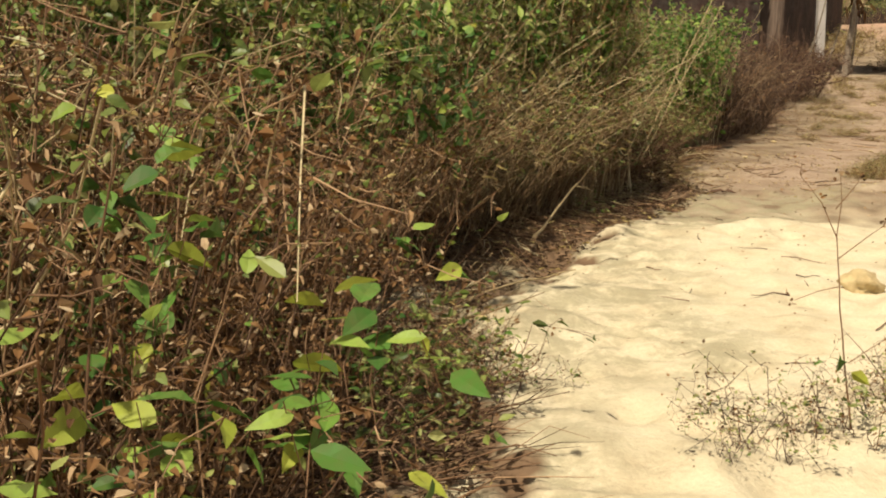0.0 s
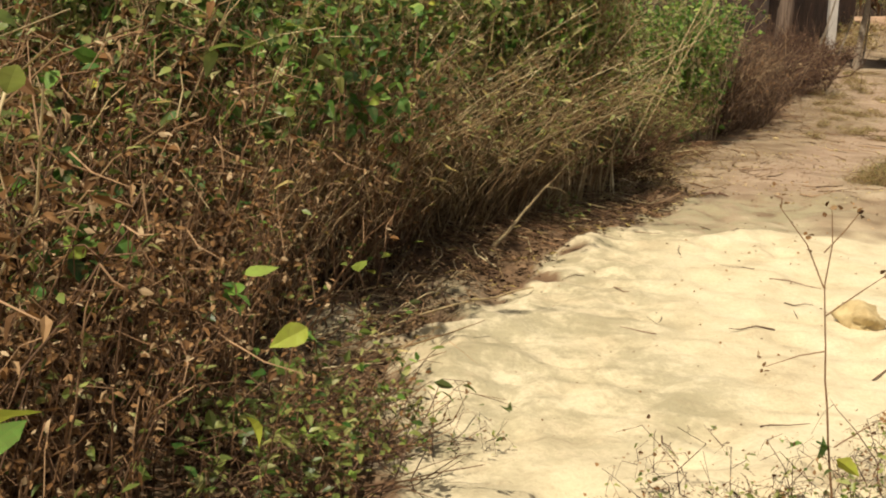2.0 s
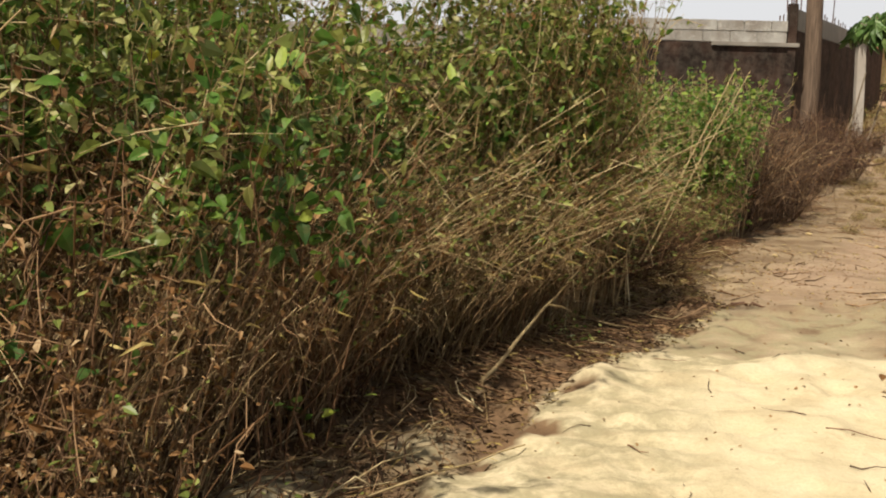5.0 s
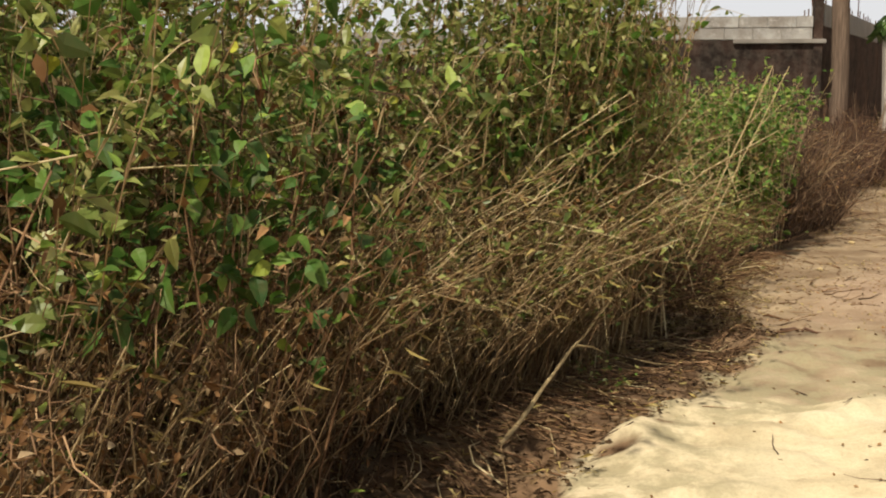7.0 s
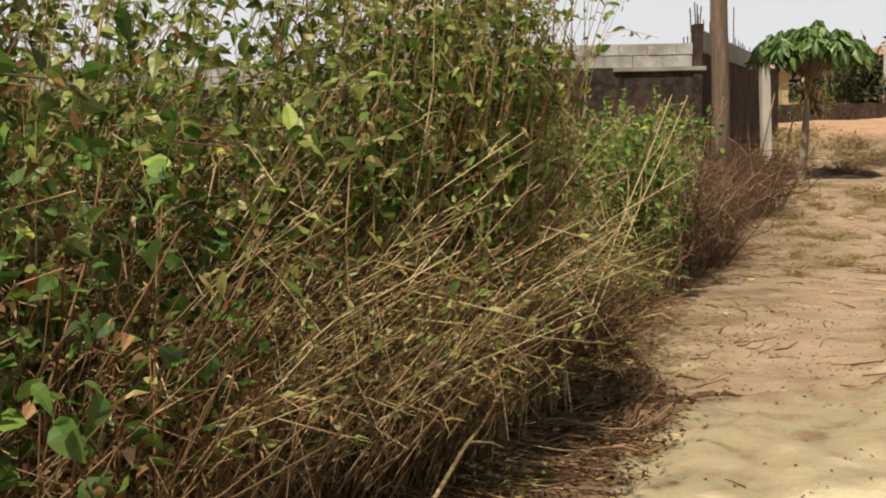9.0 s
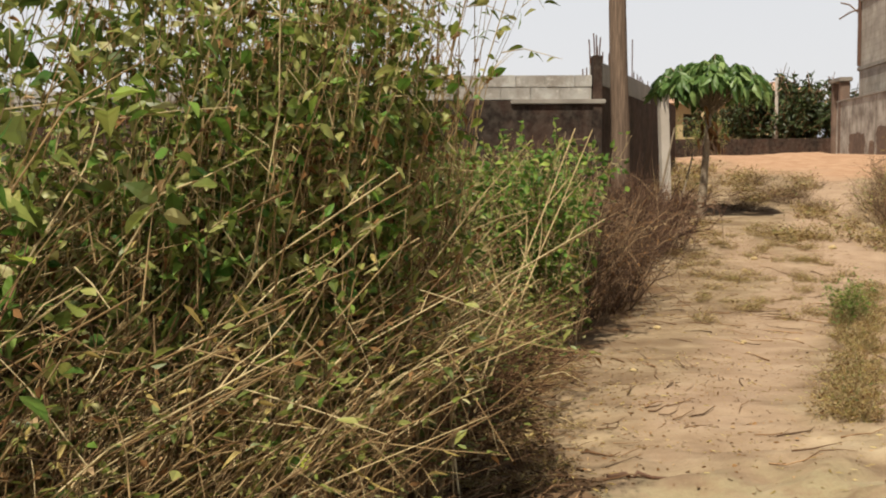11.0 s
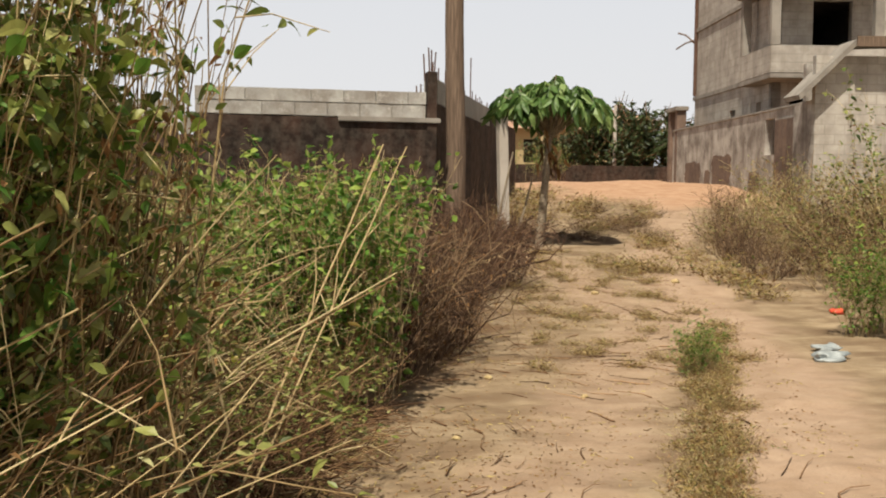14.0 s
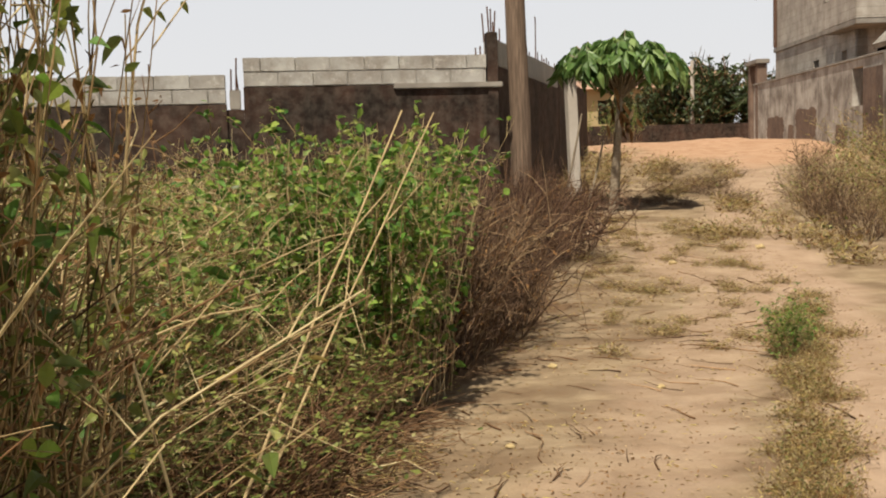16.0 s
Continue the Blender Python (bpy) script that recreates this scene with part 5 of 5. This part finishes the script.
lump("plastic_scrap", "red plastic scrap among the weeds", "rubbish", 7.55, 17.0, (0.09, 0.06, 0.04), RED, 73, 2, 0.7, 0.15)


def branch(name, label, pts, radius, material, twigs=(), group=""):
    t = thing(name, Matrix.Translation(pts[0]), label, "branch", group)
    base = Vector(pts[0])
    line = np.array([tuple(Vector(p) - base) for p in pts])
    s = np.linspace(0, len(pts) - 1, 9)
    line = np.column_stack([np.interp(s, range(len(pts)), line[:, k]) for k in range(3)])
    line[1:-1] += np.random.default_rng(len(label) + len(pts)).normal(size=(7, 3)) * radius * 0.8
    v, f = tubes([line], [np.linspace(1, 0.5, 9) * radius], 6)
    child("stem", mesh_of("stem", v, f, material, True), t)
    for a, b in twigs:
        a, b = Vector(a) - base, Vector(b) - base
        v, f = tubes([[a, (a + b) / 2 + Vector((0.01, 0, 0.01)), b]], [[radius * 0.55, radius * 0.45, radius * 0.25]], 5)
        child("twig", mesh_of("twig", v, f, material, True), t)
    return t


branch("fallen_branch", "pale bare branch propped out of the hedge", [(0.0, 7.0, gz(0, 7.0) + 0.02), (0.22, 7.6, 0.2), (0.46, 8.25, 0.4)], 0.011, STRAW, [((0.3, 7.8, 0.27), (0.42, 7.9, 0.22))])
branch("fallen_branch", "dark charred branch lying on the earth", [(1.5, 9.62, gz(1.5, 9.62) + 0.012), (1.65, 9.62, gz(1.65, 9.62) + 0.014), (1.8, 9.6, gz(1.8, 9.6) + 0.01)], 0.014, TWIG)
branch("fallen_branch", "thin bare branch lying across the sand edge", [(-0.55, 5.0, 0.03), (-0.1, 5.5, 0.09), (0.25, 6.1, gz(0.25, 6.1) + 0.02)], 0.006, STRAW)
st_ = branch("dry_seed_stem", "thin dry weed stem with small seed heads", [(1.06, 3.6, gz(1.06, 3.6) - 0.02), (1.0, 3.6, 0.4), (0.96, 3.6, 0.72)], 0.0036, BROWN,
             [((0.96, 3.6, 0.71), (0.84, 3.62, 0.9)), ((0.96, 3.6, 0.71), (0.95, 3.58, 0.92)), ((0.95, 3.6, 0.8), (1.02, 3.6, 0.9)), ((0.98, 3.6, 0.55), (0.84, 3.6, 0.50)), ((0.97, 3.6, 0.64), (1.1, 3.6, 0.75)), ((0.84, 3.62, 0.9), (0.82, 3.62, 0.93)), ((1.1, 3.6, 0.75), (1.14, 3.6, 0.86)), ((1.03, 3.6, 0.3), (1.15, 3.62, 0.38))])
_r = np.random.default_rng(80)
_tips = np.array([(0.83, 3.62, 0.92), (0.95, 3.58, 0.92), (1.02, 3.6, 0.9), (0.84, 3.6, 0.5), (1.1, 3.6, 0.76), (1.14, 3.6, 0.86), (1.15, 3.62, 0.38), (0.9, 3.61, 0.82)])
_p = np.repeat(_tips, 5, 0) + _r.normal(size=(40, 3)) * 0.014 - np.array(st_.matrix_basis.translation)
tagged(child("seed_cluster", blades_mesh("seed_cluster", [leaf_blades(_p, ways(_r, 40, 0.6), 0.018, 0.012, _r)], DRY), st_), kind="stuff")
_p = np.array([(1.0, 3.6, 0.33), (1.02, 3.6, 0.3), (1.04, 3.6, 0.27)]) - np.array(st_.matrix_basis.translation)
tagged(child("green_foliage", blades_mesh("green_foliage", [leaf_blades(_p, ways(_r, 3, 0.0), 0.07, 0.045, _r)], BROAD), st_), kind="stuff")
_r = np.random.default_rng(81)
for i in range(70):
    y = _r.uniform(7.4, 12.2)
    x = float(edge_x(y)) + _r.uniform(-0.75, -0.22)
    z = _r.uniform(0.25, 0.95)
    L = _r.uniform(0.4, 0.8)
    d = Vector((_r.uniform(0.35, 0.75), _r.uniform(-0.1, 0.5), _r.uniform(0.15, 0.8))).normalized() * L
    a = Vector((x, y, z))
    foot = Vector((x - 0.4 * d.x, y - 0.4 * d.y, 0.0))
    branch("leaning_stalk", "long pale dry stalk leaning out of the hedge", [foot, a, a + d * 0.6, a + d + Vector((0.03, 0, -0.04))], _r.uniform(0.0028, 0.006), STRAW if i % 4 else BROWN,
           [(a + d * 0.55, a + d * 0.55 + Vector(_r.normal(size=3)) * 0.08), (a + d * 0.8, a + d * 0.8 + Vector(_r.normal(size=3)) * 0.07)], "leaning stalks")
_r = np.random.default_rng(84)
for i in range(190):
    y = _r.uniform(5.4, 9.6)
    x = float(edge_x(y)) + _r.uniform(-0.75, -0.1) - (0.25 if y < 8.0 else 0.0)
    L = _r.uniform(0.6, 1.15) * (0.75 if y < 8.0 else 1.0)
    d = Vector((_r.uniform(0.4, 1.0), _r.uniform(-0.35, 0.45), _r.uniform(0.45, 1.0))).normalized() * L
    base_z = _r.uniform(0.0, 0.5 if y < 8.0 else 0.7)
    a = Vector((x - 0.1, y, max(base_z, gz(x, y))))
    foot = Vector((x - 0.25, y, gz(x, y) - 0.01))
    branch("leaning_stalk", "long pale dry stalk leaning out of the hedge", [foot, a, a + d * 0.6 + Vector(_r.normal(size=3)) * 0.03, a + d + Vector((0.05, 0, -0.05))], _r.uniform(0.0026, 0.0055), STRAW if i % 3 else BROWN,
           [(a + d * 0.5, a + d * 0.5 + Vector(_r.normal(size=3)) * 0.1), (a + d * 0.8, a + d * 0.8 + Vector(_r.normal(size=3)) * 0.08)], "leaning stalks")
for foot, tip, r_ in (((0.9, 10.0, 0.2), (1.62, 11.0, 1.6), 0.0065), ((0.95, 10.1, 0.2), (1.78, 11.3, 1.6), 0.006)):
    a, b = Vector(foot), Vector(tip)
    branch("leaning_stalk", "stout pale stalk slanting above the hedge", [a, a.lerp(b, 0.4), b], r_, STRAW, [(a.lerp(b, 0.7), a.lerp(b, 0.85) + Vector((0.05, 0, -0.06))), (a.lerp(b, 0.5), a.lerp(b, 0.6) + Vector((-0.05, 0, 0.12)))], "leaning stalks")

_r = np.random.default_rng(83)
for i in range(34):
    y = _r.uniform(13.9, 16.8)
    x = float(edge_x(y)) + _r.uniform(-0.35, 0.0)
    L = _r.uniform(0.7, 1.35)
    d = Vector((_r.uniform(0.15, 0.7), _r.uniform(-0.4, 0.4), 1.0)).normalized() * L
    a = Vector((x, y, gz(x, y) - 0.01))
    branch("bent_stalk", "long pale-brown bent stalk in the dead bush", [a, a + d * 0.5 + Vector((-0.04, 0, 0.03)), a + d * 0.85, a + d + Vector((0.12, 0, -0.07))], _r.uniform(0.003, 0.007), BROWN if i % 3 else STRAW,
           [(a + d * 0.55, a + d * 0.55 + Vector(_r.normal(size=3)) * 0.1), (a + d * 0.8, a + d * 0.8 + Vector(_r.normal(size=3)) * 0.09)], "stalks of the dead bush")
